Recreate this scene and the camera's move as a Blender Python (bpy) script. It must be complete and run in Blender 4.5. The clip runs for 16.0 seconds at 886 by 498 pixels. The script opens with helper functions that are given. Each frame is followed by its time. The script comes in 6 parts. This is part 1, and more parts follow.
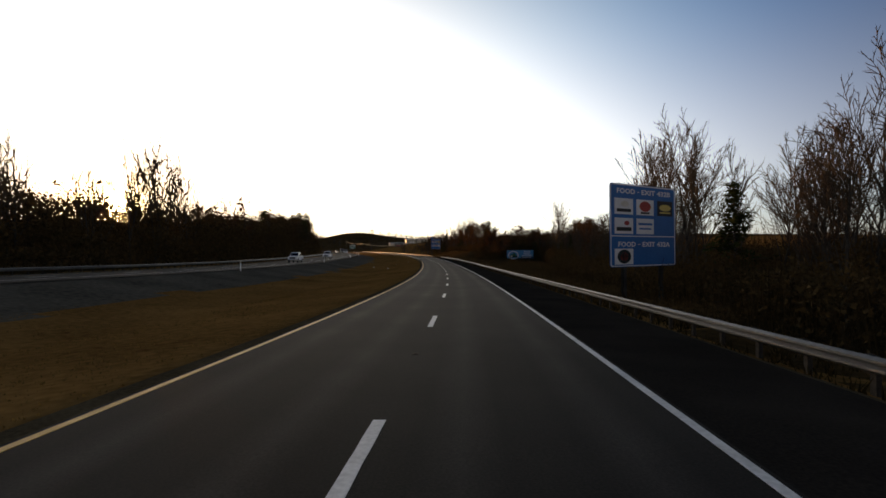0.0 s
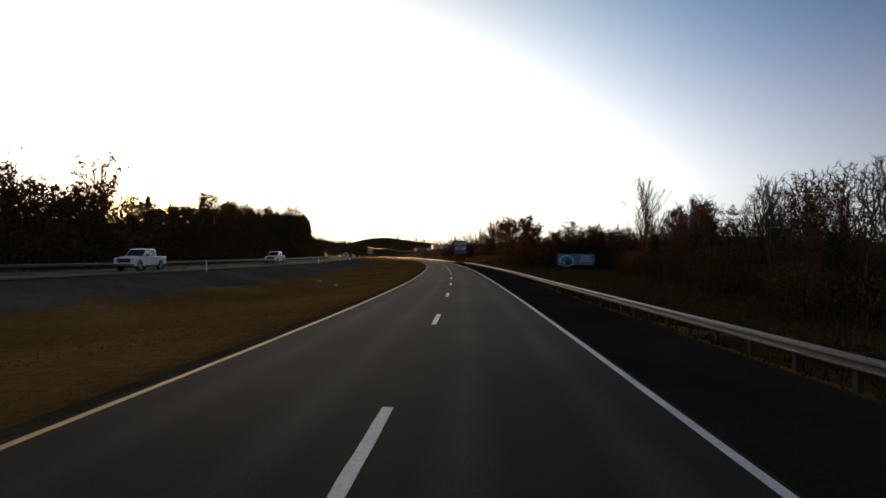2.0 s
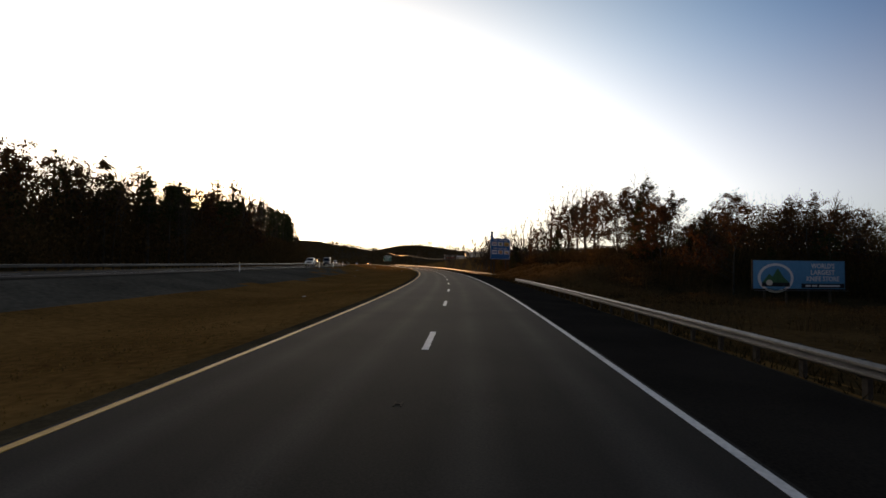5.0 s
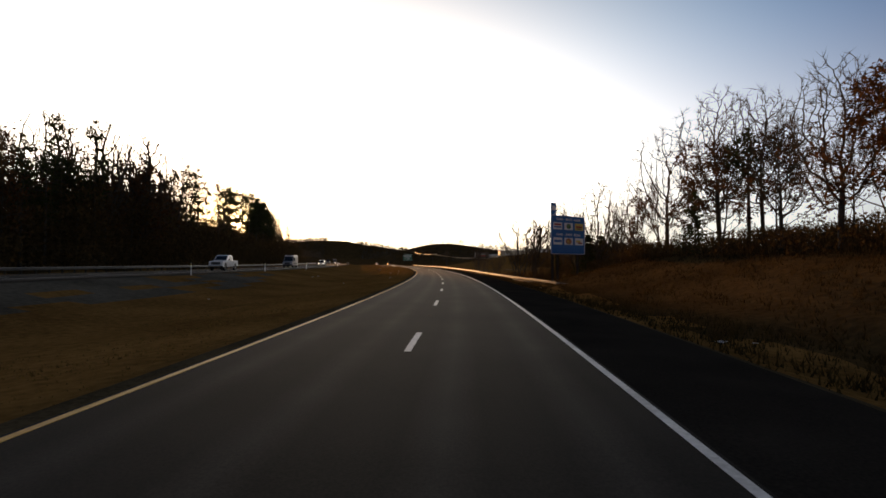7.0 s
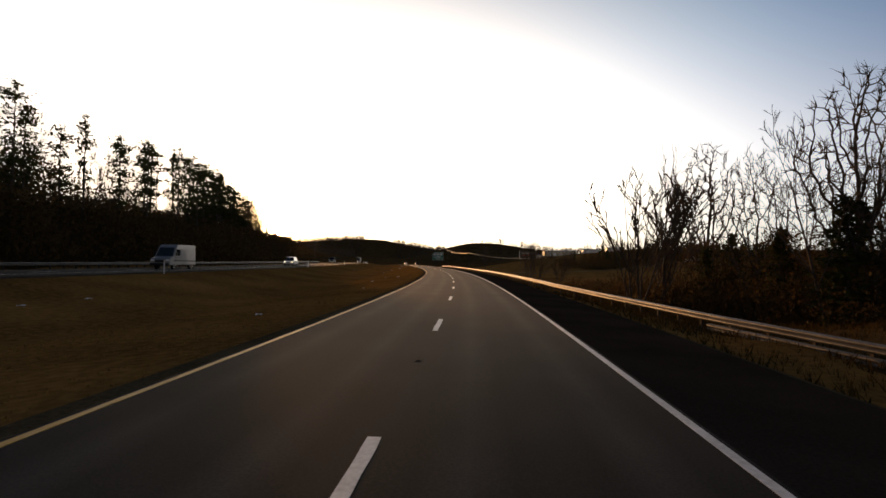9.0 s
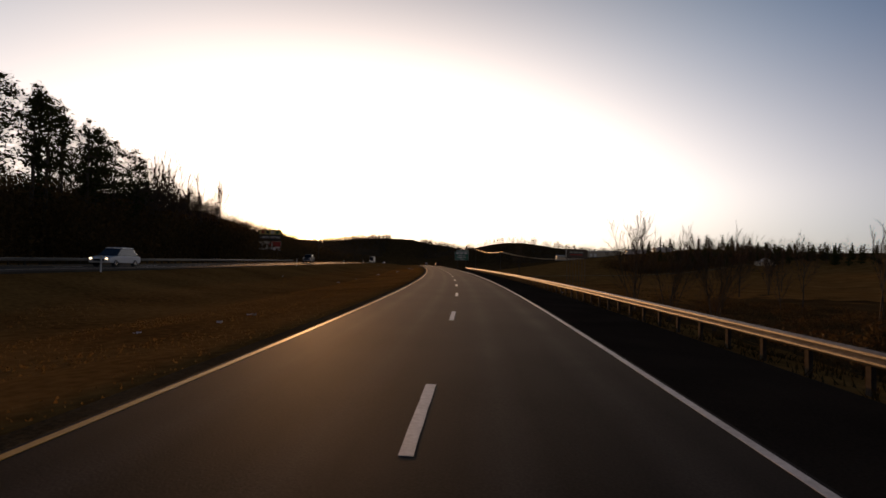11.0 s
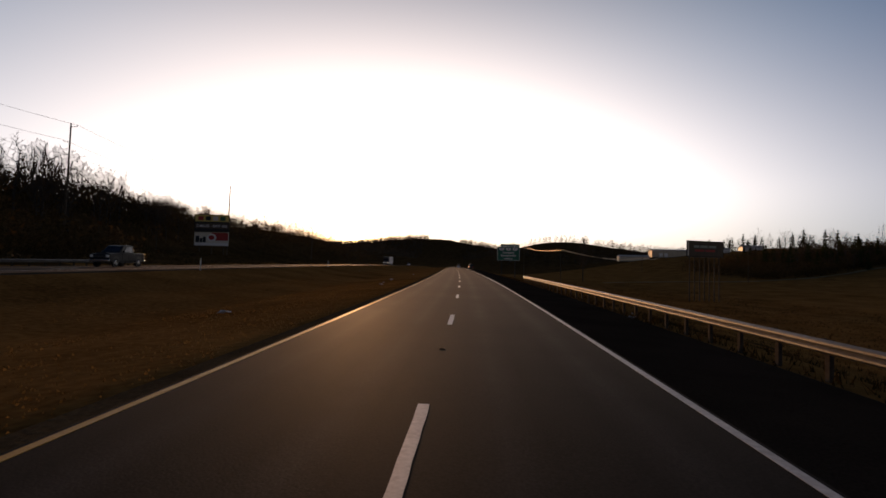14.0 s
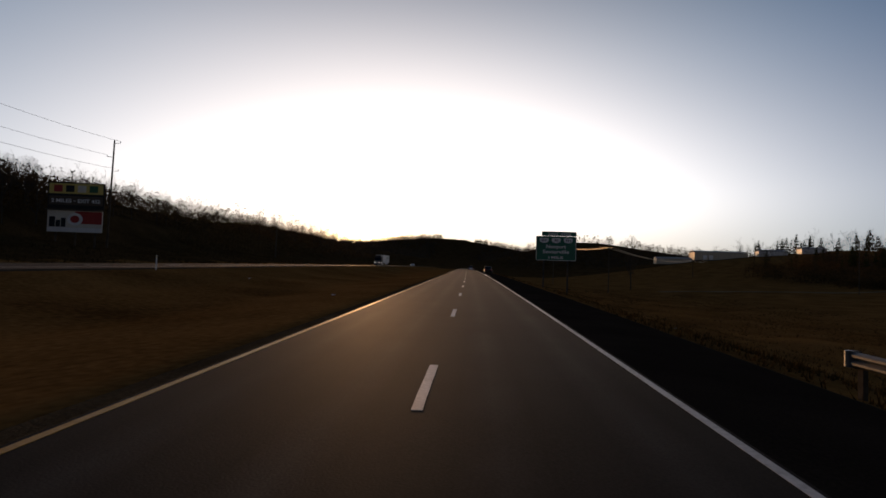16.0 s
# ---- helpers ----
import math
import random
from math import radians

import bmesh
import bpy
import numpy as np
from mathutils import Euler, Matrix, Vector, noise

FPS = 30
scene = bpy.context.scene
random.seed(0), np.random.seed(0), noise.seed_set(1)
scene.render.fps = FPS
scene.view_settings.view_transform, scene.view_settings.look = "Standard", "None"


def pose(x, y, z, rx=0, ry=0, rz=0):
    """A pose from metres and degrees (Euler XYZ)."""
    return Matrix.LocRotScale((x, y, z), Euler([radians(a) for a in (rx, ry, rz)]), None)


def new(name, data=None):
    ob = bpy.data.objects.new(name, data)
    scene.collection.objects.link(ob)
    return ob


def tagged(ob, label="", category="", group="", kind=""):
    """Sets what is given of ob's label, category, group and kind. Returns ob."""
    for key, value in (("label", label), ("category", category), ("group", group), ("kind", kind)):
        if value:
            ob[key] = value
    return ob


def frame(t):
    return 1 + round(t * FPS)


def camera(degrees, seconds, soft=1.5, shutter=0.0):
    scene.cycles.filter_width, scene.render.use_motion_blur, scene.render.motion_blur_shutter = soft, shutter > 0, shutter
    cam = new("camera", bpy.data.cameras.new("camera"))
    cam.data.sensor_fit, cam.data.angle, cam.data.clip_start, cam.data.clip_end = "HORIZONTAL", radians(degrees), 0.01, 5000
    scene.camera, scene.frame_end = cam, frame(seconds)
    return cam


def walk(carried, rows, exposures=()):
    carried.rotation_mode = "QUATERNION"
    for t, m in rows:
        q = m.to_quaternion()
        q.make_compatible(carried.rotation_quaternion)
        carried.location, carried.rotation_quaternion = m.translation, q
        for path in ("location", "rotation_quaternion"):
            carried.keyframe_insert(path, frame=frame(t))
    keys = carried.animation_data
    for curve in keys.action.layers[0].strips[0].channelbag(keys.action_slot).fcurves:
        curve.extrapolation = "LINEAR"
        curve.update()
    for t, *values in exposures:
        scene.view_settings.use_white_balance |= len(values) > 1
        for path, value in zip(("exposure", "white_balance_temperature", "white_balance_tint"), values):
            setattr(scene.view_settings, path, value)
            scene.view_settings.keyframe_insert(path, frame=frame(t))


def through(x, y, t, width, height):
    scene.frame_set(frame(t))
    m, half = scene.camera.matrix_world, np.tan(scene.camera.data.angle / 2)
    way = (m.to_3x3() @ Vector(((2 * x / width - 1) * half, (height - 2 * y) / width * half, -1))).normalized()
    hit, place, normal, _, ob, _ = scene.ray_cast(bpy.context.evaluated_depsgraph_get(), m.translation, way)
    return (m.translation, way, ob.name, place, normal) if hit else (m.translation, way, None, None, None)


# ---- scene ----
# ---------------------------------------------------------------- camera and its walk
FOV = 79.21
cam = camera(FOV, 16.0, soft=1.6)
PATH = [
    (0.0, 1.085, -3.302, 1.949, 90.244, 0.379, 2.808),
    (0.5, 1.05, 12.75, 1.635, 90.455, 0.252, 3.71),
    (1.0, 0.724, 27.728, 1.389, 90.617, 0.148, 4.527),
    (1.5, 0.286, 42.668, 1.19, 90.756, 0.043, 5.37),
    (2.0, -0.312, 57.109, 1.044, 90.967, -0.032, 6.014),
    (2.5, -1.25, 73.129, 0.936, 91.201, -0.191, 6.867),
    (3.0, -2.382, 88.785, 0.886, 91.424, -0.351, 7.574),
    (3.5, -3.646, 104.748, 0.893, 91.529, -0.502, 8.239),
    (4.0, -4.869, 117.884, 0.941, 91.764, -0.706, 8.725),
    (4.5, -6.262, 131.801, 1.021, 91.857, -0.725, 9.238),
    (5.0, -7.862, 146.496, 1.109, 91.915, -0.559, 9.824),
    (5.5, -9.69, 161.664, 1.205, 91.953, -0.315, 10.512),
    (6.0, -11.753, 177.001, 1.307, 91.962, -0.096, 11.324),
    (6.5, -14.043, 192.204, 1.413, 91.934, -0.01, 12.278),
    (7.0, -16.574, 207.266, 1.521, 91.853, -0.055, 13.358),
    (7.5, -19.333, 222.211, 1.627, 91.871, -0.191, 14.675),
    (8.0, -22.274, 236.154, 1.722, 91.852, -0.375, 15.867),
    (8.5, -25.73, 251.066, 1.822, 91.798, -0.552, 16.916),
    (9.0, -28.841, 263.414, 1.902, 91.843, -0.742, 17.557),
    (9.5, -32.302, 276.598, 1.985, 91.846, -0.907, 18.249),
    (10.0, -36.143, 290.609, 2.076, 91.852, -1.047, 19.013),
    (10.5, -40.321, 305.094, 2.18, 91.848, -1.163, 19.843),
    (11.0, -44.781, 319.701, 2.296, 91.859, -1.257, 20.697),
    (11.5, -49.446, 334.083, 2.421, 91.91, -1.332, 21.531),
    (12.0, -54.316, 348.235, 2.554, 92.002, -1.388, 22.343),
    (12.5, -59.234, 362.332, 2.695, 91.999, -1.473, 23.225),
    (13.0, -63.989, 375.25, 2.824, 91.974, -1.369, 23.794),
    (13.5, -69.211, 389.259, 2.963, 91.911, -1.15, 24.568),
    (14.0, -73.832, 401.16, 3.08, 91.931, -1.164, 25.093),
    (14.5, -79.363, 414.93, 3.215, 91.925, -1.189, 25.634),
    (15.0, -84.987, 428.61, 3.348, 91.935, -1.36, 26.305),
    (15.5, -90.791, 442.206, 3.477, 91.918, -1.553, 26.606),
    (16.0, -96.202, 454.87, 3.594, 91.966, -1.79, 26.669),
]
walk(cam, [(r[0], pose(*r[1:])) for r in PATH],
     exposures=[(0.0, -0.25, 8700, 16), (4.0, -0.25, 8700, 16), (7.0, -0.35, 8900, 19), (9.0, -0.5, 8900, 19), (11.5, -1.3, 8400, 24), (13.0, -1.35, 8200, 24), (14.5, -1.55, 7400, 22), (15.0, -1.7, 7100, 18), (16.0, -1.7, 7100, 18)])

# ---------------------------------------------------------------- sky and sun
SUN_LEFT, SUN_UP = 34.8, 3.6      # degrees left of +y, degrees over the horizon
SUN_DIR = Vector((-math.sin(radians(SUN_LEFT)) * math.cos(radians(SUN_UP)),
                  math.cos(radians(SUN_LEFT)) * math.cos(radians(SUN_UP)), math.sin(radians(SUN_UP))))
world = bpy.data.worlds.new("evening_sky")
scene.world = world
world.use_nodes = True
wn, wl = world.node_tree.nodes, world.node_tree.links
wn.clear()
w_out = wn.new("ShaderNodeOutputWorld")
w_bg = wn.new("ShaderNodeBackground")
w_sky = wn.new("ShaderNodeTexSky")
w_sky.sky_type, w_sky.sun_disc = "NISHITA", False
w_sky.sun_elevation, w_sky.sun_rotation = radians(SUN_UP + 1.5), radians(-SUN_LEFT)
w_sky.altitude, w_sky.air_density, w_sky.dust_density, w_sky.ozone_density = 300, 1.0, 0.2, 4.5
w_bg.inputs["Strength"].default_value = 0.135
wl.new(w_sky.outputs["Color"], w_bg.inputs["Color"])
# the bright ring of hazy air round the low sun
w_co = wn.new("ShaderNodeTexCoord")
w_dot = wn.new("ShaderNodeVectorMath")
w_dot.operation = "DOT_PRODUCT"
w_dot.inputs[1].default_value = SUN_DIR
wl.new(w_co.outputs["Generated"], w_dot.inputs[0])


def w_math(op, a, b):
    n = wn.new("ShaderNodeMath")
    n.operation = op
    for i, v in enumerate((a, b)):
        if isinstance(v, (int, float)):
            n.inputs[i].default_value = v
        else:
            wl.new(v, n.inputs[i])
    return n.outputs[0]


w_cos = w_math("MAXIMUM", w_dot.outputs["Value"], 0.0)
w_halo = w_math("ADD", w_math("MULTIPLY", w_math("POWER", w_cos, 9000.0), 180.0),
                w_math("MULTIPLY", w_math("POWER", w_cos, 900.0), 30.0))
w_core = wn.new("ShaderNodeBackground")
w_core.inputs["Color"].default_value = (1.0, 0.70, 0.34, 1)
wl.new(w_halo, w_core.inputs["Strength"])
w_ring = wn.new("ShaderNodeBackground")
w_ring.inputs["Color"].default_value = (1.0, 0.50, 0.10, 1)
wl.new(w_math("MULTIPLY", w_math("POWER", w_cos, 150.0), 2.2), w_ring.inputs["Strength"])
w_glow = wn.new("ShaderNodeAddShader")
wl.new(w_core.outputs[0], w_glow.inputs[0])
wl.new(w_ring.outputs[0], w_glow.inputs[1])
w_haze = wn.new("ShaderNodeBackground")
w_sep = wn.new("ShaderNodeSeparateXYZ")
wl.new(w_co.outputs["Generated"], w_sep.inputs[0])
w_low = wn.new("ShaderNodeMapRange")
w_low.interpolation_type = "SMOOTHSTEP"
w_low.inputs["From Min"].default_value, w_low.inputs["From Max"].default_value = 0.04, 0.19
w_low.inputs["To Min"].default_value, w_low.inputs["To Max"].default_value = 1.0, 0.0
wl.new(w_sep.outputs["Z"], w_low.inputs["Value"])
w_blue = wn.new("ShaderNodeCombineColor")          # the bright side of the sky turns bluer away from the sun
for k, (e, top) in enumerate(((4.8, 1.04), (3.3, 1.0), (2.1, 0.97))):
    wl.new(w_math("MULTIPLY", w_math("POWER", w_cos, e), top), w_blue.inputs[k])
w_mix = wn.new("ShaderNodeMix")
w_mix.data_type = "RGBA"
wl.new(w_math("MULTIPLY", w_low.outputs[0], w_math("POWER", w_cos, 45.0)), w_mix.inputs["Factor"])
w_mix.inputs[7].default_value = (0.85, 0.36, 0.05, 1)
w_band = wn.new("ShaderNodeMapRange")           # the creamy band along the horizon
w_band.interpolation_type = "SMOOTHSTEP"
w_band.inputs["From Min"].default_value, w_band.inputs["From Max"].default_value = 0.0, 0.16
w_band.inputs["To Min"].default_value, w_band.inputs["To Max"].default_value = 0.9, 0.0
wl.new(w_sep.outputs["Z"], w_band.inputs["Value"])
w_mix2 = wn.new("ShaderNodeMix")
w_mix2.data_type = "RGBA"
wl.new(w_math("MULTIPLY", w_band.outputs[0], w_math("POWER", w_cos, 7.0)), w_mix2.inputs["Factor"])
wl.new(w_blue.outputs[0], w_mix2.inputs[6])
w_mix2.inputs[7].default_value = (0.95, 0.60, 0.27, 1)
wl.new(w_mix2.outputs[2], w_mix.inputs[6])
wl.new(w_mix.outputs[2], w_haze.inputs["Color"])
w_dusk = wn.new("ShaderNodeMapRange")             # the haze thins towards the zenith
w_dusk.interpolation_type = "SMOOTHSTEP"
w_dusk.inputs["From Min"].default_value, w_dusk.inputs["From Max"].default_value = 0.33, 0.66
w_dusk.inputs["To Min"].default_value, w_dusk.inputs["To Max"].default_value = 1.5, 0.3
wl.new(w_sep.outputs["Z"], w_dusk.inputs["Value"])
wl.new(w_dusk.outputs[0], w_haze.inputs["Strength"])
w_veil = wn.new("ShaderNodeBackground")           # pale haze low over the whole western sky
w_veil.inputs["Color"].default_value = (1.0, 0.93, 0.86, 1)
w_high = wn.new("ShaderNodeMapRange")
w_high.interpolation_type = "SMOOTHSTEP"
w_high.inputs["From Min"].default_value, w_high.inputs["From Max"].default_value = 0.0, 0.42
w_high.inputs["To Min"].default_value, w_high.inputs["To Max"].default_value = 0.75, 0.0
wl.new(w_sep.outputs["Z"], w_high.inputs["Value"])
wl.new(w_math("MULTIPLY", w_math("MULTIPLY", w_high.outputs[0], w_math("POWER", w_cos, 1.1)), w_math("SUBTRACT", 1.0, w_math("POWER", w_cos, 14.0))), w_veil.inputs["Strength"])
w_dome = wn.new("ShaderNodeBackground")           # the wide white glare of the sky round the sun
w_dome.inputs["Color"].default_value = (1.0, 0.96, 0.87, 1)
w_axis = []
for x, y in ((math.cos(radians(29.0)), math.sin(radians(29.0))), (-math.sin(radians(29.0)), math.cos(radians(29.0)))):
    w_axis.append(wn.new("ShaderNodeVectorMath"))
    w_axis[-1].operation = "DOT_PRODUCT"
    w_axis[-1].inputs[1].default_value = (x, y, 0.0)
    wl.new(w_co.outputs["Generated"], w_axis[-1].inputs[0])
w_q = w_math("ADD", w_math("POWER", w_math("ABSOLUTE", w_math("DIVIDE", w_axis[0].outputs["Value"], 0.47), 0.0), 2.0),
             w_math("POWER", w_math("ABSOLUTE", w_math("DIVIDE", w_sep.outputs["Z"], 0.27), 0.0), 2.0))
w_west = w_math("GREATER_THAN", w_axis[1].outputs["Value"], 0.0)
w_rise = wn.new("ShaderNodeMapRange")
w_rise.interpolation_type = "SMOOTHSTEP"
w_rise.inputs["From Min"].default_value, w_rise.inputs["From Max"].default_value = 0.0, 0.15
w_rise.inputs["To Min"].default_value, w_rise.inputs["To Max"].default_value = 0.16, 1.0
wl.new(w_sep.outputs["Z"], w_rise.inputs["Value"])
wl.new(w_math("MULTIPLY", w_math("MULTIPLY", w_rise.outputs[0], w_west), w_math("MULTIPLY", w_math("POWER", 2.718, w_math("MULTIPLY", w_q, -1.0)), 6.8)), w_dome.inputs["Strength"])
w_east = wn.new("ShaderNodeBackground")           # the pale rosy band low in the east
w_east.inputs["Color"].default_value = (1.0, 0.84, 0.74, 1)
w_back = wn.new("ShaderNodeMapRange")
w_back.interpolation_type = "SMOOTHSTEP"
w_back.inputs["From Min"].default_value, w_back.inputs["From Max"].default_value = 0.0, -0.6
w_back.inputs["To Min"].default_value, w_back.inputs["To Max"].default_value = 0.0, 0.75
wl.new(w_axis[1].outputs["Value"], w_back.inputs["Value"])
w_belt = wn.new("ShaderNodeMapRange")
w_belt.interpolation_type = "SMOOTHSTEP"
w_belt.inputs["From Min"].default_value, w_belt.inputs["From Max"].default_value = 0.05, 0.45
w_belt.inputs["To Min"].default_value, w_belt.inputs["To Max"].default_value = 1.0, 0.0
wl.new(w_sep.outputs["Z"], w_belt.inputs["Value"])
wl.new(w_math("MULTIPLY", w_back.outputs[0], w_belt.outputs[0]), w_east.inputs["Strength"])
w_sum2 = wn.new("ShaderNodeAddShader")
wl.new(w_east.outputs[0], w_sum2.inputs[1])
w_sum1 = wn.new("ShaderNodeAddShader")
wl.new(w_veil.outputs[0], w_sum1.inputs[0])
wl.new(w_dome.outputs[0], w_sum1.inputs[1])
w_sum0 = wn.new("ShaderNodeAddShader")
wl.new(w_sum1.outputs[0], w_sum2.inputs[0])
wl.new(w_sum2.outputs[0], w_sum0.inputs[0])
w_sum = wn.new("ShaderNodeAddShader")
wl.new(w_glow.outputs[0], w_sum0.inputs[1])
wl.new(w_sum0.outputs[0], w_sum.inputs[0])
wl.new(w_haze.outputs[0], w_sum.inputs[1])
w_add = wn.new("ShaderNodeAddShader")
wl.new(w_bg.outputs[0], w_add.inputs[0])
wl.new(w_sum.outputs[0], w_add.inputs[1])
wl.new(w_add.outputs[0], w_out.inputs["Surface"])

sun = new("sun", bpy.data.lights.new("sun", "SUN"))
sun.data.energy, sun.data.angle, sun.data.color = 5.0, radians(0.55), (1.0, 0.55, 0.25)
sun.rotation_mode = "QUATERNION"
sun.rotation_quaternion = (-SUN_DIR).to_track_quat("-Z", "Y")

# ---------------------------------------------------------------- materials
def material(name, dark, light, rough=0.85, metal=0.0, fine=8.0, coarse=0.6, bump=0.3, depth=0.01, per_piece=0.0, spec=0.3):
    """A surface between two colours, mottled at two scales, with fine relief."""
    m = bpy.data.materials.new(name)
    m.use_nodes = True
    n, l = m.node_tree.nodes, m.node_tree.links
    b = n["Principled BSDF"]
    co = n.new("ShaderNodeTexCoord")
    a, c = n.new("ShaderNodeTexNoise"), n.new("ShaderNodeTexNoise")
    a.inputs["Scale"].default_value, a.inputs["Detail"].default_value = fine, 6
    c.inputs["Scale"].default_value, c.inputs["Detail"].default_value = coarse, 3
    l.new(co.outputs["Object"], a.inputs["Vector"])
    l.new(co.outputs["Object"], c.inputs["Vector"])
    mx = n.new("ShaderNodeMath")
    mx.operation = "ADD"
    l.new(a.outputs["Fac"], mx.inputs[0])
    l.new(c.outputs["Fac"], mx.inputs[1])
    fac = mx.outputs[0]
    if per_piece:
        info = n.new("ShaderNodeObjectInfo")
        k = n.new("ShaderNodeMath")
        k.operation = "MULTIPLY_ADD"
        k.inputs[1].default_value = per_piece
        l.new(info.outputs["Random"], k.inputs[0])
        l.new(fac, k.inputs[2])
        fac = k.outputs[0]
    r = n.new("ShaderNodeMapRange")
    r.inputs["From Min"].default_value, r.inputs["From Max"].default_value = 0.65, 1.35 + per_piece
    l.new(fac, r.inputs["Value"])
    mix = n.new("ShaderNodeMix")
    mix.data_type = "RGBA"
    l.new(r.outputs[0], mix.inputs["Factor"])
    mix.inputs[6].default_value, mix.inputs[7].default_value = (*dark, 1), (*light, 1)
    l.new(mix.outputs[2], b.inputs["Base Color"])
    b.inputs["Roughness"].default_value, b.inputs["Metallic"].default_value = rough, metal
    b.inputs["Specular IOR Level"].default_value = spec
    if bump:
        bp = n.new("ShaderNodeBump")
        bp.inputs["Strength"].default_value, bp.inputs["Distance"].default_value = bump, depth
        l.new(a.outputs["Fac"], bp.inputs["Height"])
        l.new(bp.outputs[0], b.inputs["Normal"])
    return m


def leafy(name, dark, light, through=0.35):
    """Thin leaves or needles: each one its own shade, and some light comes through."""
    m = bpy.data.materials.new(name)
    m.use_nodes = True
    n, l = m.node_tree.nodes, m.node_tree.links
    b = n["Principled BSDF"]
    geo = n.new("ShaderNodeNewGeometry")
    mix = n.new("ShaderNodeMix")
    mix.data_type = "RGBA"
    mix.inputs[6].default_value, mix.inputs[7].default_value = (*dark, 1), (*light, 1)
    l.new(geo.outputs["Random Per Island"], mix.inputs["Factor"])
    l.new(mix.outputs[2], b.inputs["Base Color"])
    b.inputs["Roughness"].default_value = 0.8
    b.inputs["Specular IOR Level"].default_value = 0.02
    if through:
        tr, ms = n.new("ShaderNodeBsdfTranslucent"), n.new("ShaderNodeMixShader")
        l.new(mix.outputs[2], tr.inputs["Color"])
        ms.inputs[0].default_value = through
        l.new(b.outputs[0], ms.inputs[1])
        l.new(tr.outputs[0], ms.inputs[2])
        l.new(ms.outputs[0], n["Material Output"].inputs["Surface"])
    return m


M_ASPHALT = material("asphalt", (0.0190, 0.0172, 0.0150), (0.043, 0.0388, 0.0338), 0.82, fine=35, coarse=0.25, bump=0.5, depth=0.006, spec=0.03)


def wheel_tracks(m):
    """Paler wheel tracks and a darker middle in each lane, by the width of the road."""
    n, l = m.node_tree.nodes, m.node_tree.links
    b = n["Principled BSDF"]
    src = b.inputs["Base Color"].links[0].from_socket
    u = n.new("ShaderNodeAttribute")
    u.attribute_name = "across"

    def op(kind, a, c):
        k = n.new("ShaderNodeMath")
        k.operation = kind
        for i, v in enumerate((a, c)):
            if isinstance(v, (int, float)):
                k.inputs[i].default_value = v
            else:
                l.new(v, k.inputs[i])
        return k.outputs[0]

    lane = op("ABSOLUTE", op("SUBTRACT", op("ABSOLUTE", u.outputs["Fac"], 0.0), 1.85), 0.0)
    track = op("MAXIMUM", op("SUBTRACT", 1.0, op("MULTIPLY", op("ABSOLUTE", op("SUBTRACT", lane, 0.85), 0.0), 2.2)), 0.0)
    co = n.new("ShaderNodeTexCoord")
    noise = n.new("ShaderNodeTexNoise")
    noise.inputs["Scale"].default_value, noise.inputs["Detail"].default_value = 0.35, 5
    l.new(co.outputs["Object"], noise.inputs["Vector"])
    gain = op("ADD", 0.74, op("MULTIPLY", op("MULTIPLY", track, noise.outputs["Fac"]), 1.15))
    mul = n.new("ShaderNodeVectorMath")
    mul.operation = "SCALE"
    l.new(src, mul.inputs[0])
    l.new(gain, mul.inputs["Scale"])
    l.new(mul.outputs[0], b.inputs["Base Color"])


wheel_tracks(M_ASPHALT)
M_SHOULDER = material("shoulder_asphalt", (0.0140, 0.0121, 0.0102), (0.032, 0.0275, 0.0228), 0.95, fine=25, coarse=0.4, bump=0.5, depth=0.008, spec=0.0)
M_OLDROAD = material("worn_concrete_road", (0.050, 0.043, 0.036), (0.092, 0.080, 0.067), 0.9, fine=12, coarse=0.15, bump=0.3, spec=0.02)
M_WHITE = material("white_road_paint", (0.42, 0.41, 0.39), (0.74, 0.73, 0.70), 0.6, fine=14, coarse=1.2, bump=0.4, depth=0.003)
M_YELLOW = material("yellow_road_paint", (0.44, 0.20, 0.012), (0.66, 0.32, 0.02), 0.6, fine=14, coarse=1.2, bump=0.4, depth=0.003)
M_GRASS = material("dry_autumn_grass", (0.084, 0.0425, 0.0132), (0.255, 0.132, 0.042), 1.0, fine=3.6, coarse=0.14, bump=0.4, depth=0.03, spec=0.0)
# mown grass, greyed to hold the shade on the median's far slope
M_MOWN = material("shaded_mown_grass", (0.052, 0.044, 0.032), (0.135, 0.118, 0.090), 1.0, fine=3.0, coarse=0.16, bump=0.4, depth=0.03, spec=0.0)
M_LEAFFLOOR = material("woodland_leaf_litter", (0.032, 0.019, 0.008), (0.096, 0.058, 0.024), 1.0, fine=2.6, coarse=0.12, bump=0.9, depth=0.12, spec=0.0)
# cable metal with the golden glint of the low sun in its base colour
M_CABLE = material("sun_gold_cable", (0.66, 0.40, 0.18), (0.82, 0.54, 0.26), 0.45, 0.85, fine=4, coarse=0.5, bump=0)
M_TRACK = material("pale_track_dirt", (0.12, 0.092, 0.052), (0.25, 0.195, 0.115), 1.0, fine=2.5, coarse=0.15, bump=0.4, depth=0.03, spec=0.0)
M_GRAVEL = material("gravel_verge", (0.035, 0.026, 0.015), (0.10, 0.075, 0.044), 1.0, fine=14, coarse=0.5, bump=0.9, depth=0.03, spec=0.0)
M_STEEL = material("galvanised_steel", (0.085, 0.083, 0.079), (0.165, 0.160, 0.152), 0.55, 0.75, fine=6, coarse=0.8, bump=0.08, depth=0.003)
M_DARKSTEEL = material("dark_weathered_steel", (0.030, 0.026, 0.023), (0.070, 0.062, 0.054), 0.7, 0.3, fine=6, coarse=0.8, bump=0.15, depth=0.004)
